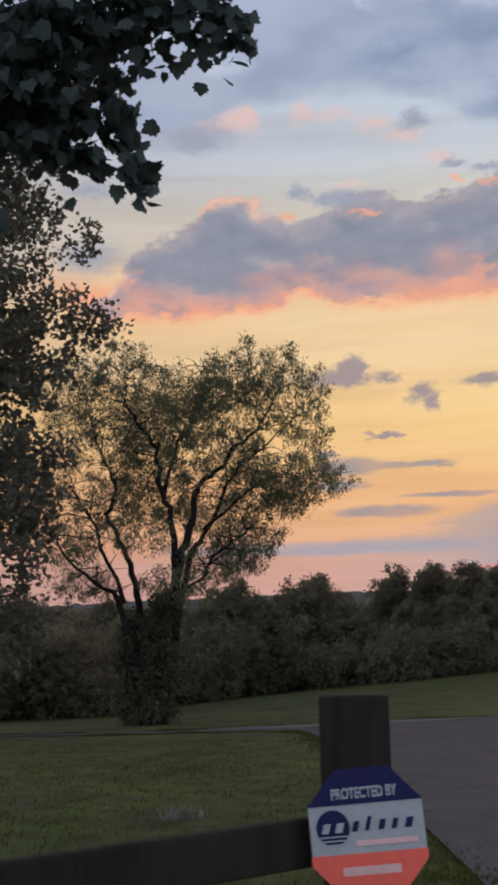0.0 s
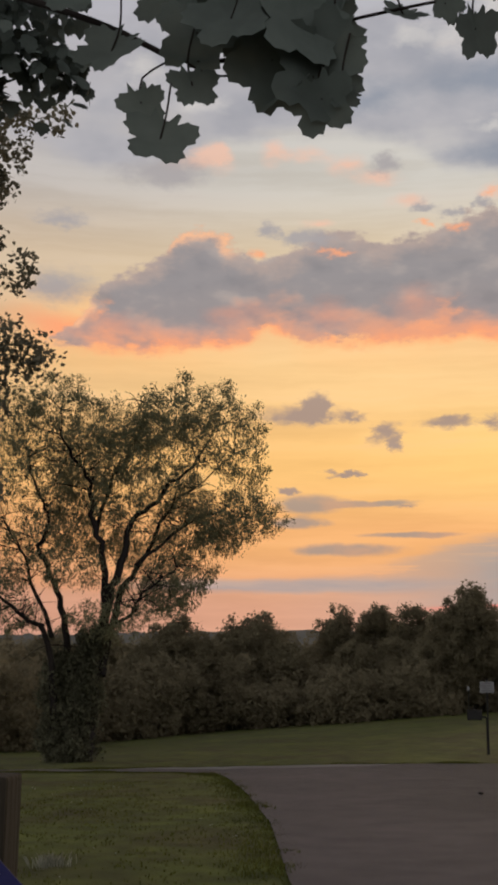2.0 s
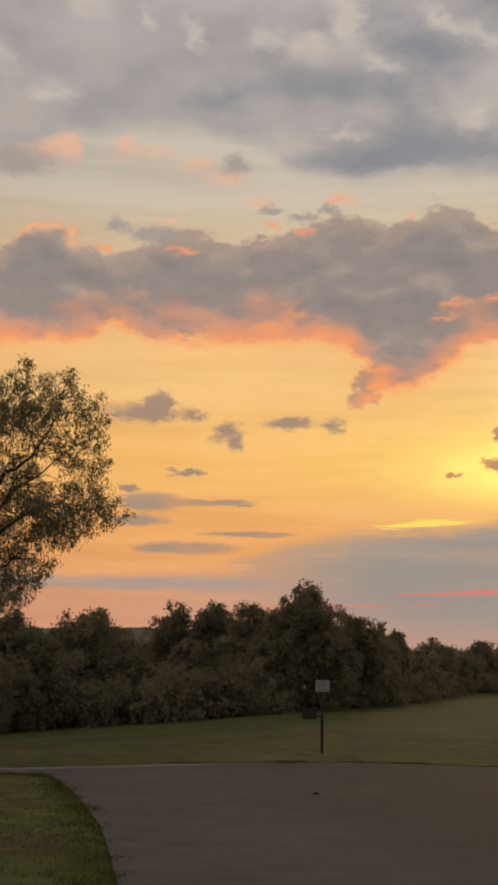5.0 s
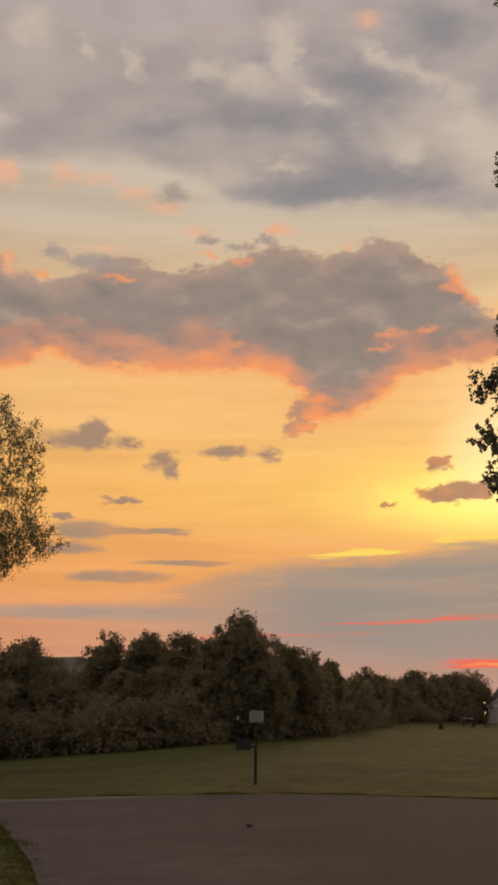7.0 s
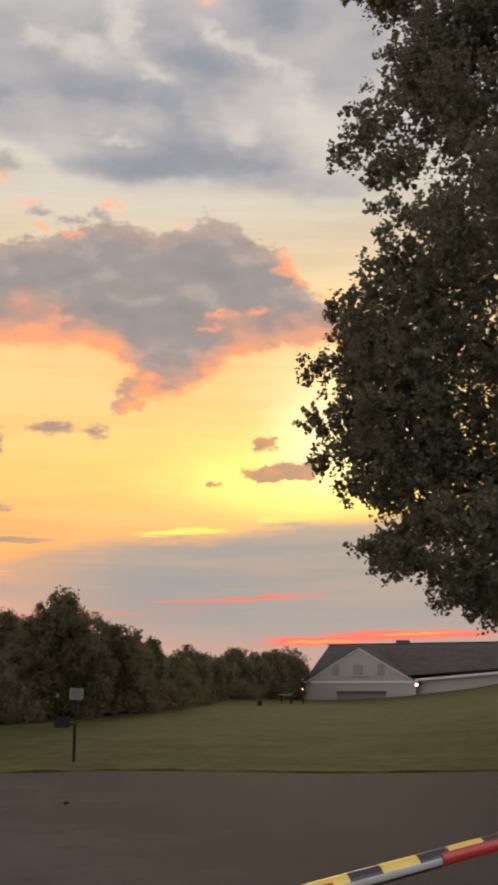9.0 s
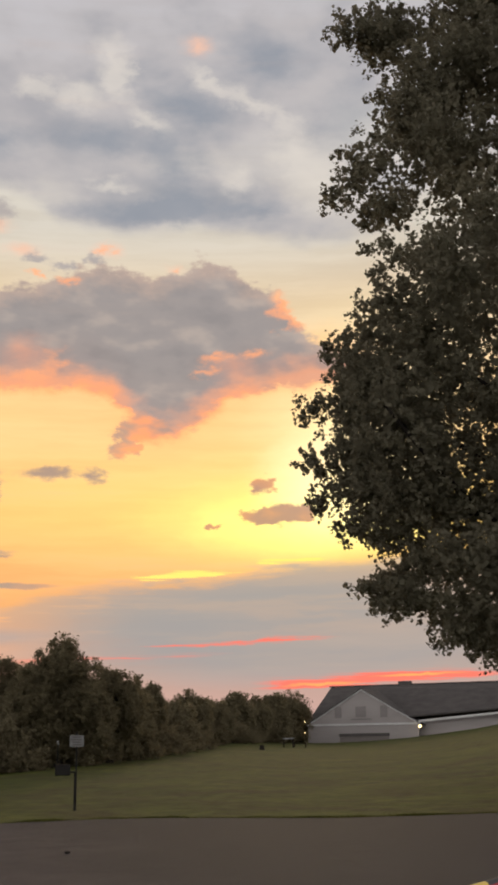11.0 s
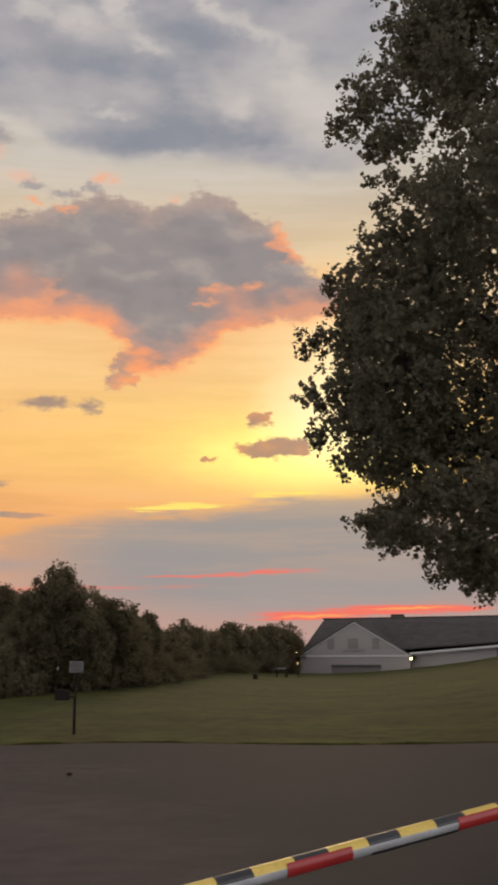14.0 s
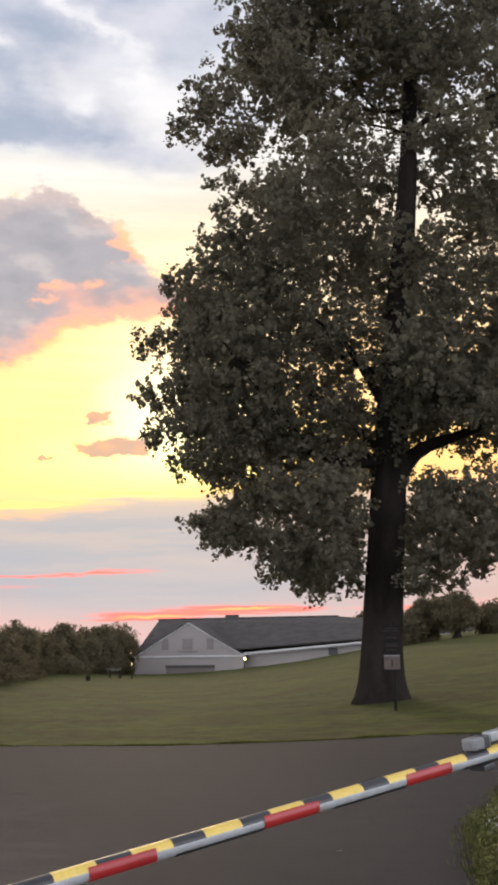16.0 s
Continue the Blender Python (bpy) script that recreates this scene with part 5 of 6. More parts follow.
qq = np.stack([qi[:-1, :-1], qi[1:, :-1], qi[1:, 1:], qi[:-1, 1:]], -1).reshape(-1, 4)
brush = part("brush_bank", quick_mesh("brush_bank", np.array(vv), qq.ravel(), np.full(len(qq), 4)), M_HILL, smooth=True)
tagged(brush, "dark brushy bank behind the undergrowth", "bank", kind="structure")
# wooded ridge far beyond
vv = []
angles = np.radians(np.linspace(-45, 50, 320))
for k, aa in enumerate(angles):
    deg = math.degrees(aa)
    ee = np.interp(deg, [-45, -16, -9, 0, 4, 9, 14, 50], [2.2, 2.5, 2.75, 2.95, 2.9, 2.3, 1.3, 1.0]) + 0.05 * noise.noise((k * 0.5, 0, 0))
    for u, r_ in ((0, 300), (0.6, 330), (1.0, 380), (1.0, 420), (0.3, 560)):
        z = -12 + (12 + 1.46 + 380 * math.tan(radians(ee))) * u
        vv.append((r_ * math.sin(aa), r_ * math.cos(aa), z + 1.0 * noise.noise((k * 0.9, u * 3, 4))))
qi = np.arange(len(vv)).reshape(-1, 5)
qq = np.stack([qi[:-1, :-1], qi[1:, :-1], qi[1:, 1:], qi[:-1, 1:]], -1).reshape(-1, 4)
ridge = part("far_ridge", quick_mesh("far_ridge", np.array(vv), qq.ravel(), np.full(len(qq), 4)), M_HILL, smooth=True)
tagged(ridge, "low wooded ridge on the horizon", "hill", kind="structure")

# the maple that overhangs the camera: trunk outside the view, limbs and leaf sprays reaching over
rng = np.random.default_rng(14)
near = thing("maple_tree", Matrix.Translation((-6.4, 4.2, 0)), "overhanging maple with broad dark leaves on drooping twigs", "tree")


def rel(*p):
    return (p[0] + 6.4, p[1] - 4.2, p[2])


trunk = [(x, y, z, r * (1 + 0.8 * math.exp(-max(z, 0) / 0.35))) for x, y, z, r in curve_line([(0, 0, -0.2), (0, 0, 0.4), (0.1, 0, 2.4), (0.4, 0.1, 5.0), (0.5, 0.1, 8.5)], 0.30, 0.08, 5)]
part("trunk", tubes("trunk", [trunk], 16, 0.06, 1), M_BARK, near, smooth=True)
BOUGHS = [[(-6.0, 4.3, 4.4), (-4.2, 4.8, 4.9), (-2.4, 4.85, 4.75), (-1.5, 4.9, 4.45), (-0.95, 4.92, 4.36)],
         [(-6.1, 4.3, 3.6), (-4.0, 4.9, 4.3), (-2.3, 5.0, 4.25), (-1.75, 5.05, 4.05), (-1.5, 5.15, 3.75)],
         [(-6.0, 4.3, 5.0), (-3.8, 3.6, 4.7), (-1.6, 2.2, 3.45), (-0.85, 1.62, 2.80)]]
sprays = []
for pts in BOUGHS:
    line = curve_line([rel(*p) for p in pts], 0.055, 0.006, 5)
    part("limb", tubes("limb", [line], 8, 0.05, 2), M_BARK, near, smooth=True)
# leaf sprays: centre, spread, number of leaves
SPRAY = [(-0.94, 4.93, 4.34, 0.072, 14), (-1.07, 4.9, 4.36, 0.116, 26), (-1.23, 4.87, 4.39, 0.145, 40), (-1.34, 4.93, 4.25, 0.064, 8), (-1.44, 4.81, 4.43, 0.159, 60), (-1.62, 4.85, 4.31, 0.159, 70), (-1.83, 4.8, 4.3, 0.231, 140), (-2.01, 4.78, 4.24, 0.231, 150), (-1.58, 5.03, 3.97, 0.093, 36), (-1.51, 5.15, 3.75, 0.075, 22), (-1.47, 5.19, 3.66, 0.052, 8), (-1.7, 5.1, 3.77, 0.069, 10), (-1.87, 5.04, 3.82, 0.093, 22), (-1.86, 4.96, 3.99, 0.159, 80), (-2.05, 4.93, 3.95, 0.159, 85), (-2.31, 4.77, 4.11, 0.26, 150), (-2.35, 4.93, 3.75, 0.173, 60), (-1.52, 4.65, 4.66, 0.231, 70)]
SPRAY_HIGH = [(-1.08, 4.74, 4.62, 0.173, 40), (-1.9, 4.54, 4.7, 0.26, 90), (-2.57, 4.57, 4.28, 0.318, 150), (-3.2, 4.7, 4.6, 0.45, 160), (-4.4, 4.6, 5.0, 0.6, 160)]
leafs = []
for x, y, z, r, n in SPRAY + SPRAY_HIGH:
    leafs.append(np.array(rel(x + 0.005, y, z + 0.03)) + rng.normal(size=(int(n * 2.0), 3)) * np.array((r * 0.6, r * 1.1, r * 0.6)))
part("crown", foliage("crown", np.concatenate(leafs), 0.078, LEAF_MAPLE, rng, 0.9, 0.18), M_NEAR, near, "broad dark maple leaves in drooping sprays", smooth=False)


# the low spray that hangs just before the camera: single broad leaves on thin stalks
def toothed_leaf(r, size):
    """One broad five-lobed leaf hanging from its stalk, its rim toothed and gently curled."""
    pts = []
    for k in range(44):
        a = 2 * math.pi * (k + 0.5) / 44
        lobe = 0.33 + 0.21 * abs(math.cos(2.5 * a)) ** 0.8 + 0.022 * (1 if k % 2 else -1) + r.uniform(-0.02, 0.02)
        if abs(a - math.pi) > math.pi - 0.22:
            lobe *= 0.55
        pts.append((lobe * math.sin(a), lobe * math.cos(a)))
    curl, bend = r.uniform(0.1, 0.45), r.uniform(-0.3, 0.3)
    out = [(0.0, 0.0, 0.0)] + [(x, -0.05 - curl * x * x + bend * z * z, z) for x, z in pts]
    return np.array(out) * size


def leaf_spray(name, base, leaves, seed, parent):
    """Leaves at (sideways, up, length, turn in degrees) from base, and the thin stalks that carry them."""
    r = np.random.default_rng(seed)
    verts, flat, counts, stalks = [], [], [], []
    for dx, dz, size, deg in leaves:
        m = Matrix.Rotation(radians(r.normal(0, 22)), 3, "Z") @ Matrix.Rotation(radians(r.normal(0, 24)), 3, "X") @ Matrix.Rotation(radians(deg), 3, "Y")
        at = np.array(base) + np.array((dx, r.uniform(-0.05, 0.05), dz))
        o = toothed_leaf(r, size) @ np.array(m.transposed()) + at
        n0, n = len(verts), len(o) - 1
        verts += list(o)
        for k in range(n):
            flat += [n0, n0 + 1 + k, n0 + 1 + (k + 1) % n]
            counts.append(3)
        stalks.append(curve_line([at, at + np.array((r.normal(0, 0.01), 0, 0.035)), at + np.array((r.normal(0.01, 0.02), r.normal(0, 0.01), 0.075))], 0.0014, 0.0014, 3))
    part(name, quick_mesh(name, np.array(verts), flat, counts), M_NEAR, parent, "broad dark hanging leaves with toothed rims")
    tagged(part("stalk_mass", tubes("stalk_mass", stalks, 5), M_BARK, parent), kind="stuff")


LOW_LEAVES = [(0.0, 0.0, 0.088, 12), (-0.028, 0.06, 0.06, -20), (-0.065, 0.125, 0.09, 35), (0.035, 0.085, 0.066, -10), (0.04, 0.155, 0.10, 20), (0.085, 0.145, 0.11, -15), (0.12, 0.160, 0.12, 40), (0.135, 0.105, 0.115, -30),
              (0.17, 0.140, 0.12, 10), (0.185, 0.075, 0.11, 25), (0.195, 0.045, 0.085, -10), (0.155, 0.085, 0.10, 50), (0.20, 0.170, 0.10, -40), (0.222, 0.05, 0.045, 70), (0.10, 0.195, 0.12, 5), (0.06, 0.215, 0.11, -25)]
LOW_LEAVES += [(0.16, 0.20, 0.12, 15), (0.26, 0.20, 0.055, 0), (0.30, 0.195, 0.06, 30), (0.39, 0.170, 0.072, -20), (0.35, 0.19, 0.05, 10), (0.42, 0.185, 0.05, 45), (-0.12, 0.20, 0.07, 0), (0.0, 0.22, 0.09, 30), (0.23, 0.23, 0.09, -15), (0.13, 0.24, 0.10, 20), (0.21, 0.115, 0.09, 60), (0.075, 0.19, 0.10, 80)]
for pts, r0, r1 in (([(-0.85, 1.62, 2.80), (-0.368, 1.28, 2.46), (-0.128, 1.19, 2.325), (-0.018, 1.18, 2.265), (0.072, 1.18, 2.27), (0.172, 1.18, 2.31), (0.372, 1.19, 2.36)], 0.006, 0.0018), ([(-0.018, 1.18, 2.266), (0.022, 1.175, 2.24), (0.082, 1.17, 2.235), (0.142, 1.17, 2.21)], 0.002, 0.001)):
    part("twig", tubes("twig", [curve_line([rel(*p) for p in pts], r0, r1, 4)], 7), M_BARK, near)
leaf_spray("low_leaves", rel(-0.036, 1.165, 2.136), LOW_LEAVES, 77, near)

# ------------------------------------------------------------------ fence and house-alarm sign
fence = thing("fence", Matrix.Translation((-0.528, 2.31, 0)), "dark weathered post-and-rail fence at the lawn's corner", "fence")
bm = box((0.148, 0.14, 1.315 + 0.25), (-0.002, 0, (1.315 - 0.25) / 2), 0.008)
part("post", bm, M_POST, fence)
rail_dir = Vector((-0.53, -0.53, 0)).normalized()
bm = box((0.14, 0.14, 1.315 + 0.25), (rail_dir.x * 2.3, rail_dir.y * 2.3, (1.315 - 0.25) / 2), 0.012)
part("post", bm, M_POST, fence)
turn = Matrix.Rotation(math.atan2(rail_dir.y, rail_dir.x), 4, "Z")
bm = box((2.36, 0.04, 0.098), (rail_dir.x * 1.17, rail_dir.y * 1.17 + 0.06, 1.018), 0.008, turn)
part("rail", bm, M_POST, fence)

SGN = pose(-0.511, 2.205, 1.044, 0, 0, 0) @ pose(0, 0, 0, 0, -4.3, 0)
SGN = SGN @ Matrix.Diagonal((0.945, 1.0, 0.98, 1.0))
sign = thing("alarm_sign", SGN, "octagonal navy, white and red alarm sign fixed to the fence post", "sign")


def octagon_slice(w, h, cut, lo, hi):
    """The part of an octagon (wide w, high h, corners cut) between two heights."""
    def half(z):
        t = abs(z) - (h / 2 - cut)
        return w / 2 - max(t, 0) * 0.92
    zs = sorted({lo, hi, *[z for z in (-(h / 2 - cut), h / 2 - cut) if lo < z < hi]})
    return [(-half(z), z) for z in zs] + [(half(z), z) for z in reversed(zs)]


W_, H_, C_ = 0.25, 0.262, 0.072
part("panel", prism(octagon_slice(W_ - 0.004, H_ - 0.006, C_, -0.128, 0.128), 0.006), M_WHITE, sign)
part("top_band", prism(octagon_slice(W_ - 0.001, H_, C_, 0.030 + 0.029, 0.1305), 0.003, (0, -0.0035, 0)), M_NAVY, sign, "navy band")
part("bottom_band", prism(octagon_slice(W_ - 0.001, H_, C_, -0.1305, -0.040), 0.003, (0, -0.0035, 0)), M_REDPR, sign, "red band")


def lettering(name, text, size, at, mat, parent, stretch=1.0, shear=0.0, width=None):
    """Raised print, made into a mesh."""
    cu = bpy.data.curves.new(name, "FONT")
    cu.body, cu.size, cu.extrude, cu.shear = text, size, 0.0006, shear
    cu.offset = 0.0009
    cu.align_x, cu.align_y = "CENTER", "CENTER"
    tmp = new(name, cu)
    me = bpy.data.meshes.new_from_object(tmp.evaluated_get(bpy.context.evaluated_depsgraph_get()))
    bpy.data.objects.remove(tmp)
    xs = [v.co.x for v in me.vertices]
    k = width / (max(xs) - min(xs)) if width else stretch
    me.transform(pose(*at, 90, 0, 0) @ Matrix.Diagonal((k, 1, 1, 1)))
    return part(name, me, mat, parent)


lettering("print", "PROTECTED BY", 0.030, (0, -0.0045, 0.080), M_WHITE, sign, width=0.142)
bm = bmesh.new()
bmesh.ops.create_circle(bm, cap_ends=True, segments=36, radius=0.036, matrix=pose(-0.073, -0.0015, 0.014, 90, 0, 0))
part("disc", bm, M_NAVY, sign, "navy disc with white stripes")
for k, (w, z) in enumerate(((0.060, -0.004), (0.052, -0.012), (0.040, -0.020))):
    part("stripe", box((w, 0.002, 0.0026), (-0.073, -0.0026, z), 0), M_WHITE, sign)
# the maker's mark stays a row of plain slanted shapes
for k, (w, h) in enumerate(((0.013, 0.020), (0.009, 0.028), (0.013, 0.020), (0.011, 0.020), (0.015, 0.020))):
    part("mark", prism([(0, 0), (w, 0), (w + h * 0.33, h), (h * 0.33, h)], 0.002, (-0.034 + k * 0.0285, -0.0022, 0.004)), M_NAVY, sign, "slanted navy mark")
for k in range(2):
    part("mark", prism([(0, 0), (0.015, 0), (0.021, 0.019), (0.006, 0.019)], 0.002, (-0.098 + k * 0.029, -0.0046, 0.004)), M_WHITE, sign, "slanted white mark")
part("bar", box((0.132, 0.002, 0.0105), (0.040, -0.0016, -0.020), 0), M_PINKPR, sign, "faded red line of print")
part("bar", box((0.124, 0.002, 0.017), (0.002, -0.0046, -0.074), 0), M_PINKPR, sign, "pale line of print")

# ------------------------------------------------------------------ striped barrier
BL, BR = Vector((1.501, 4.926, 0.714)), Vector((3.213, 5.277, 0.970))
bdir = (BR - BL).normalized()
start, end = BL - bdir * 0.45, BR + bdir * 2.1
length = (end - start).length
bmat = Matrix.Translation(start) @ bdir.to_track_quat("X", "Z").to_matrix().to_4x4()
barrier = thing("barrier", Matrix.Translation((end.x, end.y, 0)), "barrier pole striped in yellow, black, red and white tape", "barrier")
to_local = Matrix.Translation((-end.x, -end.y, 0)) @ bmat


def sector(x0, x1, a0, a1, r, steps):
    """A strip of tape round the pole between two angles, from x0 to x1 along it."""
    bm = bmesh.new()
    rows = []
    for rr in (r, r - 0.003):
        for x in (x0, x1):
            rows.append([bm.verts.new((x, -rr * math.sin(a0 + (a1 - a0) * k / steps), rr * math.cos(a0 + (a1 - a0) * k / steps))) for k in range(steps + 1)])
    o0, o1, i0, i1 = rows
    for k in range(steps):
        bm.faces.new((o0[k], o1[k], o1[k + 1], o0[k + 1]))
        bm.faces.new((i0[k], i0[k + 1], i1[k + 1], i1[k]))
        bm.faces.new((o0[k], o0[k + 1], i0[k + 1], i0[k]))
        bm.faces.new((o1[k], i1[k], i1[k + 1], o1[k + 1]))
    bm.faces.new((o0[0], i0[0], i1[0], o1[0]))
    bm.faces.new((o0[-1], o1[-1], i1[-1], i0[-1]))
    bmesh.ops.recalc_face_normals(bm, faces=bm.faces[:])
    bmesh.ops.transform(bm, matrix=to_local, verts=bm.verts[:])
    return bm


RB = 0.038
bm = rod(RB - 0.002, length, (0, 0, 0), pose(0, 0, 0, 0, 90, 0), 20)
bmesh.ops.transform(bm, matrix=to_local, verts=bm.verts[:])
part("pole", bm, M_WHITETP, barrier, "grey-white pole", smooth=False)
per = 0.352
s0 = 0.358
k = -3
while s0 + k * per < length - 0.05:
    x = s0 + k * per
    for x0, x1, mt, lb in ((x, x + per * 0.54, M_YELLOW, "yellow tape"), (x + per * 0.54, x + per, M_BLACK, "black tape")):
        x0, x1 = max(x0, 0.0), min(x1, length)
        if x1 - x0 > 0.02:
            part("tape", sector(x0, x1, radians(-75), radians(78), RB, 9), mt, barrier, lb)
    k += 1
for k in range(-2, 5):
    x = 0.506 + k * 0.863
    if 0 <= x < length - 0.3:
        part("tape", sector(x, x + 0.31, radians(52), radians(138), RB + 0.003, 7), M_REDTP, barrier, "red reflective tape")
    x += 0.31
    if 0 <= x < length - 0.6:
        part("tape", sector(x + 0.10, x + 0.55, radians(128), radians(165), RB + 0.002, 4), M_BLACK, barrier, "dark underside tape")
# lamp housing on the pole and the post that carries it
bm = box((0.13, 0.085, 0.06), (0, 0, 0), 0.012)
hx = (BR - start).length + 0.56
bmesh.ops.transform(bm, matrix=to_local @ Matrix.Translation((hx, 0, 0.070)), verts=bm.verts[:])
housing = part("housing", bm, M_PLASTIC, barrier, "grey plastic lamp housing")
bm = box((0.045, 0.089, 0.063), (0, 0, 0), 0.008)
bmesh.ops.transform(bm, matrix=to_local @ Matrix.Translation((hx + 0.035, 0, 0.071)), verts=bm.verts[:])
part("band", bm, M_BLACK, housing, "black band")
bm = box((0.9, 0.06, 0.05), (0, 0, 0), 0.008)
bmesh.ops.transform(bm, matrix=to_local @ Matrix.Translation((hx + 0.53, 0, 0.085)), verts=bm.verts[:])
part("arm", bm, M_GALV, barrier, "grey upper arm")
bm = box((0.08, 0.10, 0.03), (0, 0, 0), 0.006)
bmesh.ops.transform(bm, matrix=to_local @ Matrix.Translation((hx + 0.02, 0, -0.052)), verts=bm.verts[:])
part("clamp", bm, M_BLACK, barrier, "black clamp")
part("pillar", box((0.26, 0.22, end.z + 0.15), (0, 0, (end.z + 0.15) / 2), 0.015), M_DARKMET, barrier)
part("base", box((0.45, 0.4, 0.06), (0, 0, 0.02), 0.01), M_CONCRETE, barrier)
part("foot", box((0.05, 0.05, start.z + 0.02), (start.x - end.x + 0.05, start.y - end.y, (start.z - 0.02) / 2), 0.006), M_DARKMET, barrier)

# ------------------------------------------------------------------ notice by the lane
nx, ny, nz = on_ground(8.98, 28.0)
notice = thing("notice_sign", pose(nx, ny, nz, 0, 0, -9), "small pale notice on a thin dark post beside the lane", "sign")
part("post", box((0.036, 0.036, 1.75), (0, 0, 0.82), 0.006), M_DARKMET, notice)
part("panel", box((0.32, 0.012, 0.26), (0.0, -0.03, 1.50), 0.004), M_SIGNFACE, notice, "pale face")
for k, (w, z) in enumerate(((0.20, 1.585), (0.25, 1.53), (0.18, 1.475), (0.23, 1.42))):
    part("bar", box((w, 0.004, 0.014), (0.0, -0.038, z)), M_WORN, notice, "dim line of print")
binb = thing("litter_box", pose(nx - 0.30, ny + 0.02, nz, 0, 0, -9), "dark metal box on a short bracket beside the notice post", "box")
part("body", box((0.34, 0.24, 0.21), (0, 0, 0.86), 0.02), M_DARKMET, binb)
part("lid", box((0.36, 0.26, 0.03), (0, 0, 0.98), 0.008), M_DARKMET, binb)
part("leg", box((0.04, 0.04, 0.90), (0.272, 0.01, 0.37), 0.006), M_DARKMET, binb)
part("bracket", box((0.10, 0.03, 0.04), (0.22, 0.0, 0.83), 0.005), M_DARKMET, binb)
part("rod", rod(0.008, 0.52, (-0.12, 0, 1.0)), M_DARKMET, binb)
part("tag", box((0.05, 0.012, 0.09), (-0.12, -0.015, 1.47), 0.003), M_SIGNFACE, binb, "white tag")

# street sign before the great maple
sx, sy, sz = on_ground(32.0, 33.0)
street = thing("sign_post", pose(sx, sy, sz, 0, 0, -32), "dark sign post with a pale plate beside the maple", "sign")
part("post", box((0.07, 0.07, 2.45), (0.03, 0, 1.15), 0.01), M_DARKMET, street)
plate = part("plate", box((0.43, 0.012, 0.36), (-0.03, -0.045, 1.28), 0.006), M_PLATE, street, "pale weathered plate")
part("edge", box((0.43, 0.016, 0.025), (-0.03, -0.046, 1.472), 0.004), M_PLASTIC, plate, "pale upper rim")
part("bar", box((0.05, 0.004, 0.20), (-0.03, -0.053, 1.27)), M_WORN, plate, "worn brown mark")
for xx in (-0.17, 0.11):
    part("bar", box((0.10, 0.004, 0.018), (xx, -0.053, 1.38)), M_WORN, plate, "worn brown line of print")
dark_plate = part("plate", box((0.43, 0.012, 0.78), (-0.03, -0.045, 1.88), 0.006), M_DARKMET, street, "dark plate with worn print")
for w, z in ((0.30, 1.62), (0.38, 1.73), (0.34, 1.78), (0.30, 1.95), (0.40, 2.13), (0.36, 2.20)):
    part("bar", box((w, 0.004, 0.018), (-0.03, -0.053, z)), M_WORN, dark_plate, "dim line of print")


# ------------------------------------------------------------------ hall on the rise
E1, E2 = Vector((0.77, -0.64, 0)).normalized(), Vector((0.64, 0.77, 0)).normalized()
O = Vector((50.45, 138.95, 0))
HALL = Matrix(((E1.x, E2.x, 0, O.x), (E1.y, E2.y, 0, O.y), (0, 0, 1, 0), (0, 0, 0, 1)))
hall = thing("hall", HALL, "long low white hall with a grey hipped roof and front gable", "house")
ZB, ZE, ZR = 0.4, 3.7, 8.55


def poly(verts, faces):
    bm = bmesh.new()
    vs = [bm.verts.new(v) for v in verts]
    for f in faces:
        bm.faces.new([vs[i] for i in f])
    bmesh.ops.recalc_face_normals(bm, faces=bm.faces[:])
    return bm


GW, GA = 13.75, 7.7
part("wall", prism([(0, ZB), (GW, ZB), (GW, ZE), (GW / 2, GA), (0, ZE)], 0.3, (0, -1.2, 0)), M_SIDING, hall, "white gable wall")
part("wall", prism([(GW - 0.3, -0.3), (44.2, -0.3), (44.2, 6.35), (GW - 0.3, 3.95)], 0.3, (0, 0.6, 0)), M_SIDING, hall, "white long wall")
part("wall", box((0.3, 17.4, 2.9), (0.16, 7.9, 1.5)), M_SIDING, hall)
part("wall", box((31.0, 0.3, 2.9), (14.2, 16.8, 1.5)), M_SIDING, hall)
roof = part("roof", poly([(-0.7, -0.2, ZE), (44.5, -0.2, 6.6), (44.5, 17.6, 6.6), (-0.7, 17.6, ZE), (-0.2, 8.6, ZR), (23.5, 8.6, ZR), (36.0, 8.6, 7.2)],
                         [(0, 1, 6, 5, 4), (1, 2, 6), (2, 3, 4, 5, 6), (3, 0, 4)]), M_ROOF, hall, "grey shingle roof")
sol = roof.modifiers.new("thick", "SOLIDIFY")
sol.thickness = 0.18
part("gable_roof", poly([(-0.45, -1.5, ZE - 0.25), (GW / 2, -1.5, GA + 0.12), (GW / 2, 7.5, GA + 0.12), (-0.45, 4, ZE - 0.25), (GW + 0.45, -1.5, ZE - 0.25), (GW + 0.45, 4, ZE - 0.25)], [(0, 1, 2, 3), (1, 4, 5, 2)]),
     M_ROOF, hall)
part("chimney", box((1.6, 1.0, 0.7), (9.7, 8.6, ZR + 0.12), 0.05), M_ROOF, hall, "low ridge vent")
part("ridge_cap", box((24.0, 0.4, 0.16), (11.6, 8.6, ZR + 0.06), 0.03), M_ROOF, hall)
part("fascia", box((GW + 0.5, 0.10, 0.22), (GW / 2, -1.28, ZE - 0.05), 0.01), M_TRIM, hall, "white trim board")
fz = math.atan2(2.4, 31.0)
part("fascia", box((31.0, 0.12, 0.26), (GW + 15.2, -0.28, 5.10), 0.01, Matrix.Rotation(-fz, 4, "Y")), M_TRIM, hall, "white gutter board")
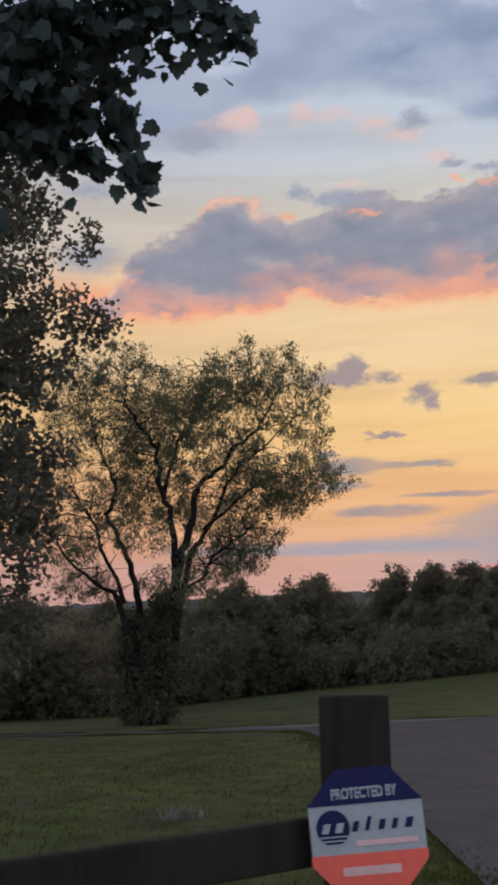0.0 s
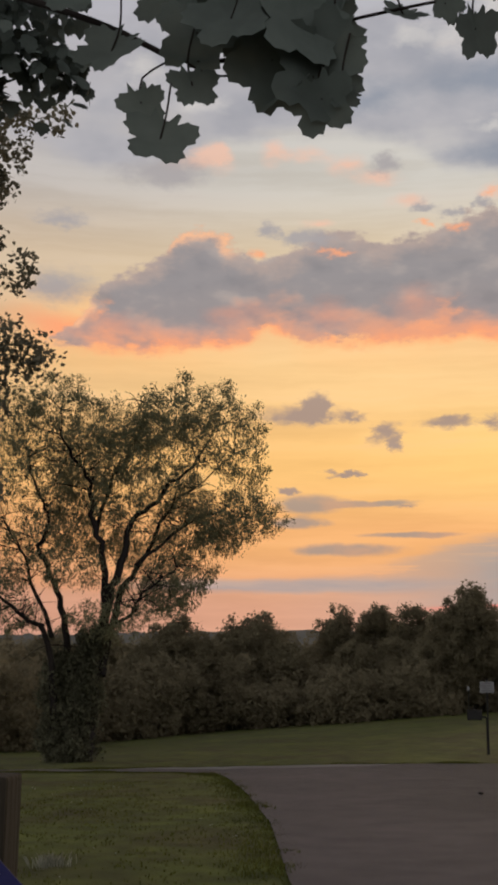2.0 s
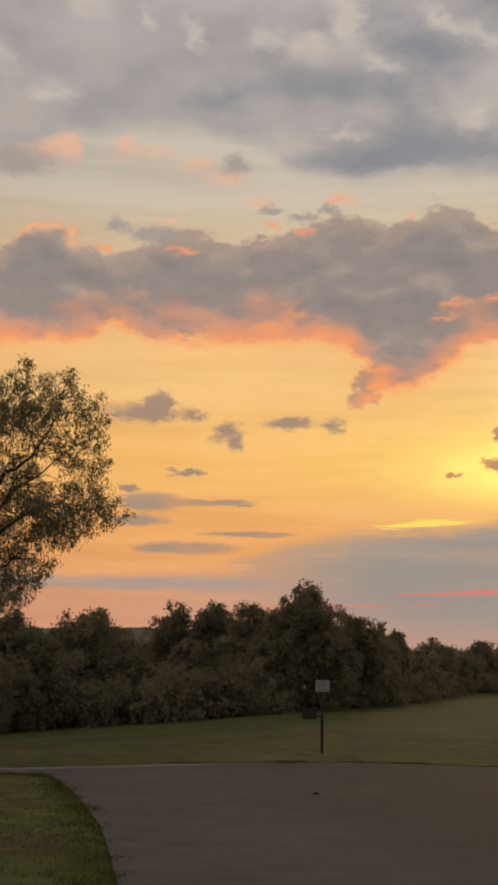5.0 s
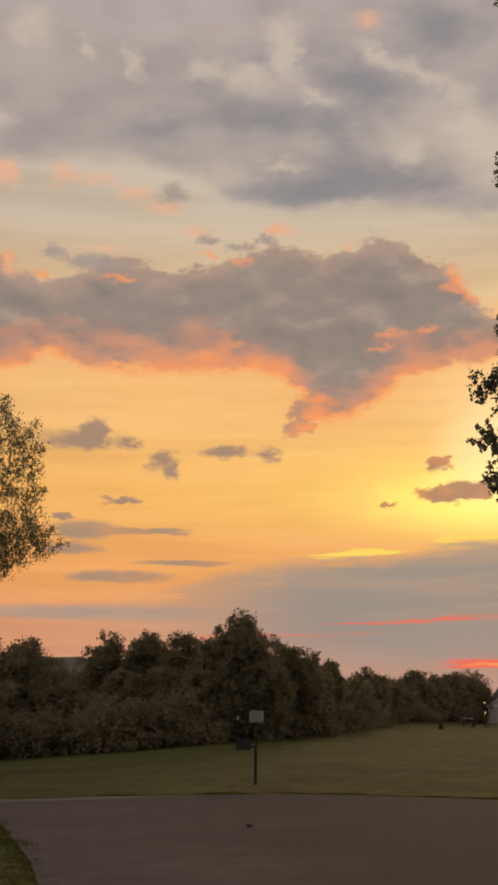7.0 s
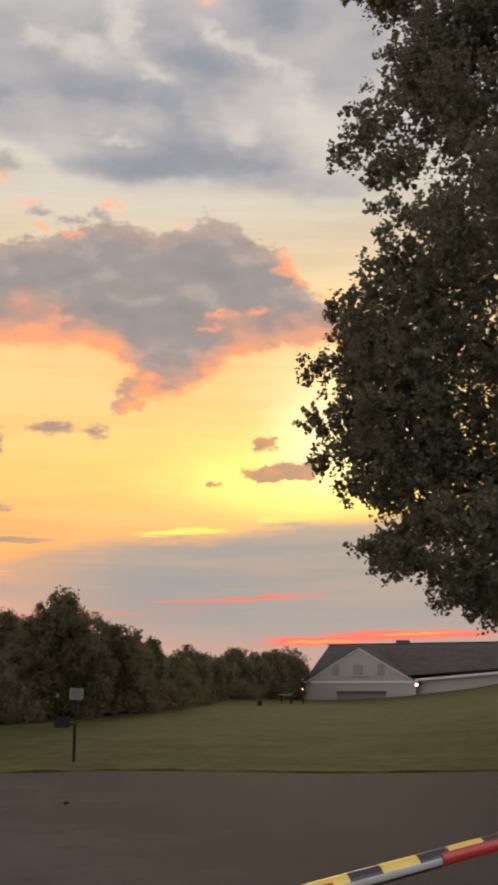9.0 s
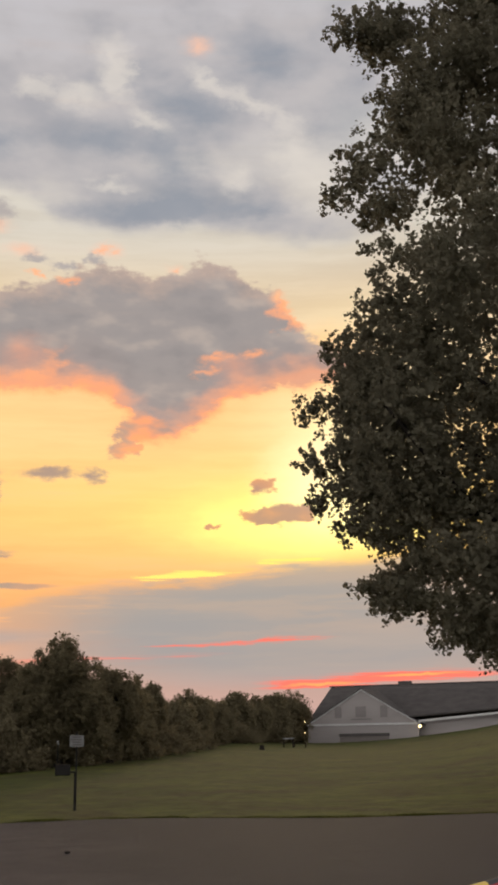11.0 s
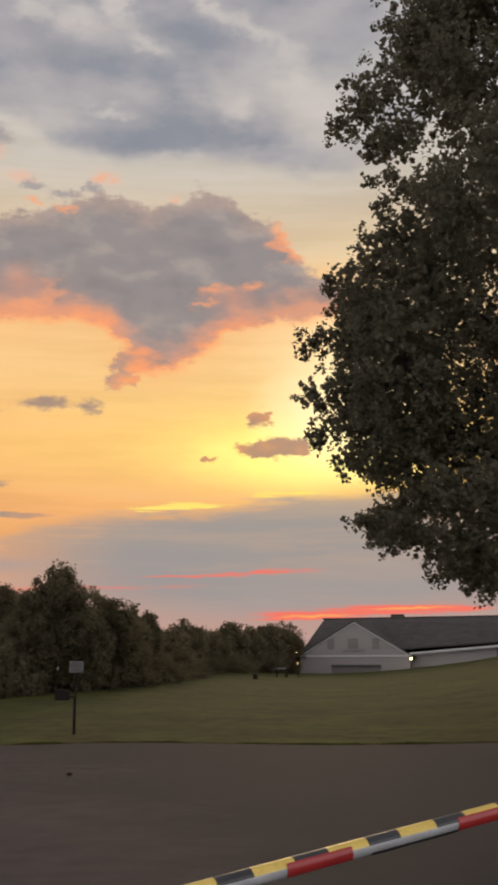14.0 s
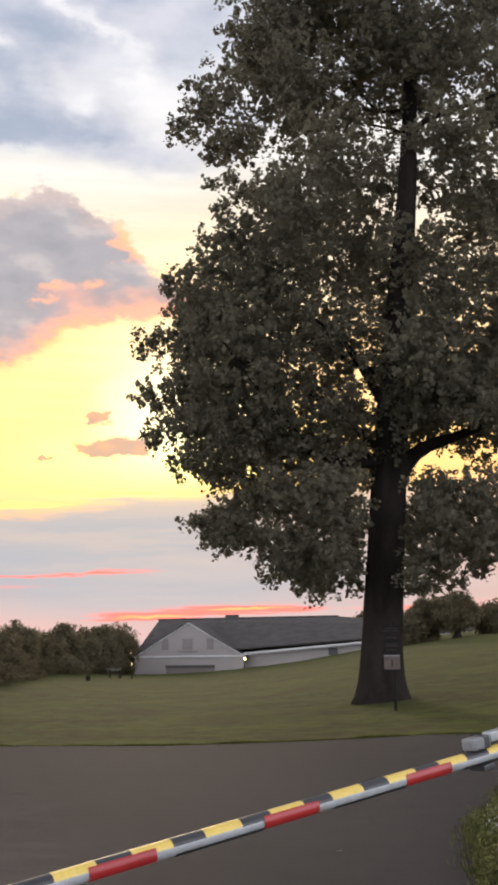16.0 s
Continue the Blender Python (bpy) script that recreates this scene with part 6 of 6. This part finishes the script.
for sx_ in (-1, 1):
    ang = math.atan2(GA - ZE, GW / 2)
    part("bargeboard", box((math.hypot(GW / 2, GA - ZE), 0.10, 0.16), (GW / 2 + sx_ * GW / 4, -1.28, (GA + ZE) / 2 - 0.03), 0.01, Matrix.Rotation(sx_ * ang, 4, "Y")), M_TRIM, hall)
wide_door = part("door", box((6.0, 0.10, 1.75), (7.1, -1.24, 1.70), 0.01), M_DOORPANEL, hall, "wide pale brown door")
for xx in (4.1, 7.1, 10.1):
    part("frame", box((0.10, 0.06, 1.75), (xx, -1.30, 1.70), 0.01), M_DOORPANEL, wide_door)
# dark strip stands in for the shade along the top of the door
part("shade_strip", box((6.2, 0.16, 0.34), (7.1, -1.30, 2.44), 0.01), M_ROOF, wide_door, "dark strip for the shade at the door's head")
for xx in (3.9, 9.6):
    part("shutter", box((0.85, 0.06, 1.35), (xx, -1.25, 5.1), 0.01), M_SHUTTER, hall, "pale grey shutter")
part("window", box((1.3, 0.05, 1.25), (6.75, -1.245, 5.1), 0.01), M_SHUTTER, hall, "pale shuttered window")
part("sill", box((2.6, 0.12, 0.14), (6.8, -1.26, 4.25), 0.01), M_SHUTTER, hall)
part("window", box((1.1, 0.08, 0.9), (24.3, 0.42, 4.05), 0.02), M_DARKGLASS, hall, "small dark window")
part("window", box((2.2, 0.08, 1.2), (35.5, 0.42, 4.75), 0.02), M_DARKGLASS, hall, "dark window")
part("door", box((1.1, 0.08, 2.3), (27.0, 0.42, 2.2), 0.02), M_SIDING, hall)


def wall_lamp(name_at, r):
    lamp = thing("wall_lamp", HALL @ Matrix.Translation(name_at), "lit warm lamp on the hall's wall", "lamp", "lamps of the hall")
    part("bracket", box((0.12, 0.3, 0.12), (0, 0.2, 0.05), 0.02), M_DARKMET, lamp)
    bm = bmesh.new()
    bmesh.ops.create_uvsphere(bm, u_segments=12, v_segments=8, radius=r)
    part("globe", bm, M_LAMP, lamp, "glowing globe", smooth=True)
    li = new("lamp_light", bpy.data.lights.new("lamp_light", "POINT"))
    li.data.energy, li.data.color, li.data.shadow_soft_size = 12 * (r / 0.3) ** 2, (1.0, 0.78, 0.45), 0.1
    li.parent = lamp
    li.location = (0, -0.5, -0.05)


wall_lamp((GW + 0.3, -1.75, 3.3), 0.17)
wall_lamp((-0.3, -1.5, 2.8), 0.09)
wall_lamp((-0.55, -0.9, 4.1), 0.11)

# bench-like frame and a stump on the grass near the hall
fx_, fy_, fz_ = on_ground(18.85, 112.0)
bench = thing("picnic_bench", pose(fx_, fy_, fz_, 0, 0, -20) @ Matrix.Scale(0.85, 4), "dark wooden bench frame on the grass beside the hall", "bench")
part("top", box((1.2, 0.5, 0.10), (0, 0, 0.95), 0.02), M_PLASTIC, bench, "pale worn top")
for xx in (-0.5, 0.5):
    part("leg", box((0.14, 0.4, 1.2), (xx, 0, 0.3), 0.02), M_POST, bench)
fx_, fy_, fz_ = on_ground(19.4, 113.0)
rail_b = thing("low_rail", pose(fx_, fy_, fz_, 0, 0, -20) @ Matrix.Scale(0.85, 4), "low dark railing beside the hall", "railing")
part("rail", box((1.4, 0.12, 0.12), (0, 0, 0.42), 0.02), M_POST, rail_b)
for xx in (-0.62, 0.62):
    part("post", box((0.14, 0.14, 0.9), (xx, 0, 0.12), 0.02), M_POST, rail_b)
fx_, fy_, fz_ = on_ground(17.6, 96.0)
stump = thing("tree_stump", Matrix.Translation((fx_, fy_, fz_)), "small dark tree stump on the lawn", "stump")
part("wood", rod(0.22, 0.45, (0, 0, -0.08), None, 14, 0.17, 0.03), M_BARK, stump)
px_, py_, pz_ = on_ground(8.7, 18.1)
leaf_ob = thing("stone", Matrix.Translation((px_, py_, pz_ + 0.02)), "small dark stone lying on the asphalt", "stone")
bm = bmesh.new()
bmesh.ops.create_icosphere(bm, subdivisions=2, radius=0.045)
for v in bm.verts:
    v.co *= 1 + 0.35 * noise.noise(v.co * 12)
    v.co.z *= 0.45
bmesh.ops.translate(bm, vec=(0, 0, 0.02), verts=bm.verts[:])
part("stone_body", bm, M_BARK, leaf_ob)
# a fallen leaf on the asphalt beyond the barrier
px_, py_, pz_ = on_ground(28.9, 10.6)
fallen = thing("fallen_leaf", pose(px_, py_, pz_ + 0.024, 0, 0, 20), "small pale dry leaf lying on the asphalt", "leaf")
bm = bmesh.new()
rim_v = [bm.verts.new((0.06 * x, 0.06 * (y - 0.5), 0.012 * abs(x))) for x, y in LEAF_BROAD]
bm.faces.new(rim_v)
blade = part("blade", bm, M_DRY, fallen)
blade.modifiers.new("thick", "SOLIDIFY").thickness = 0.002
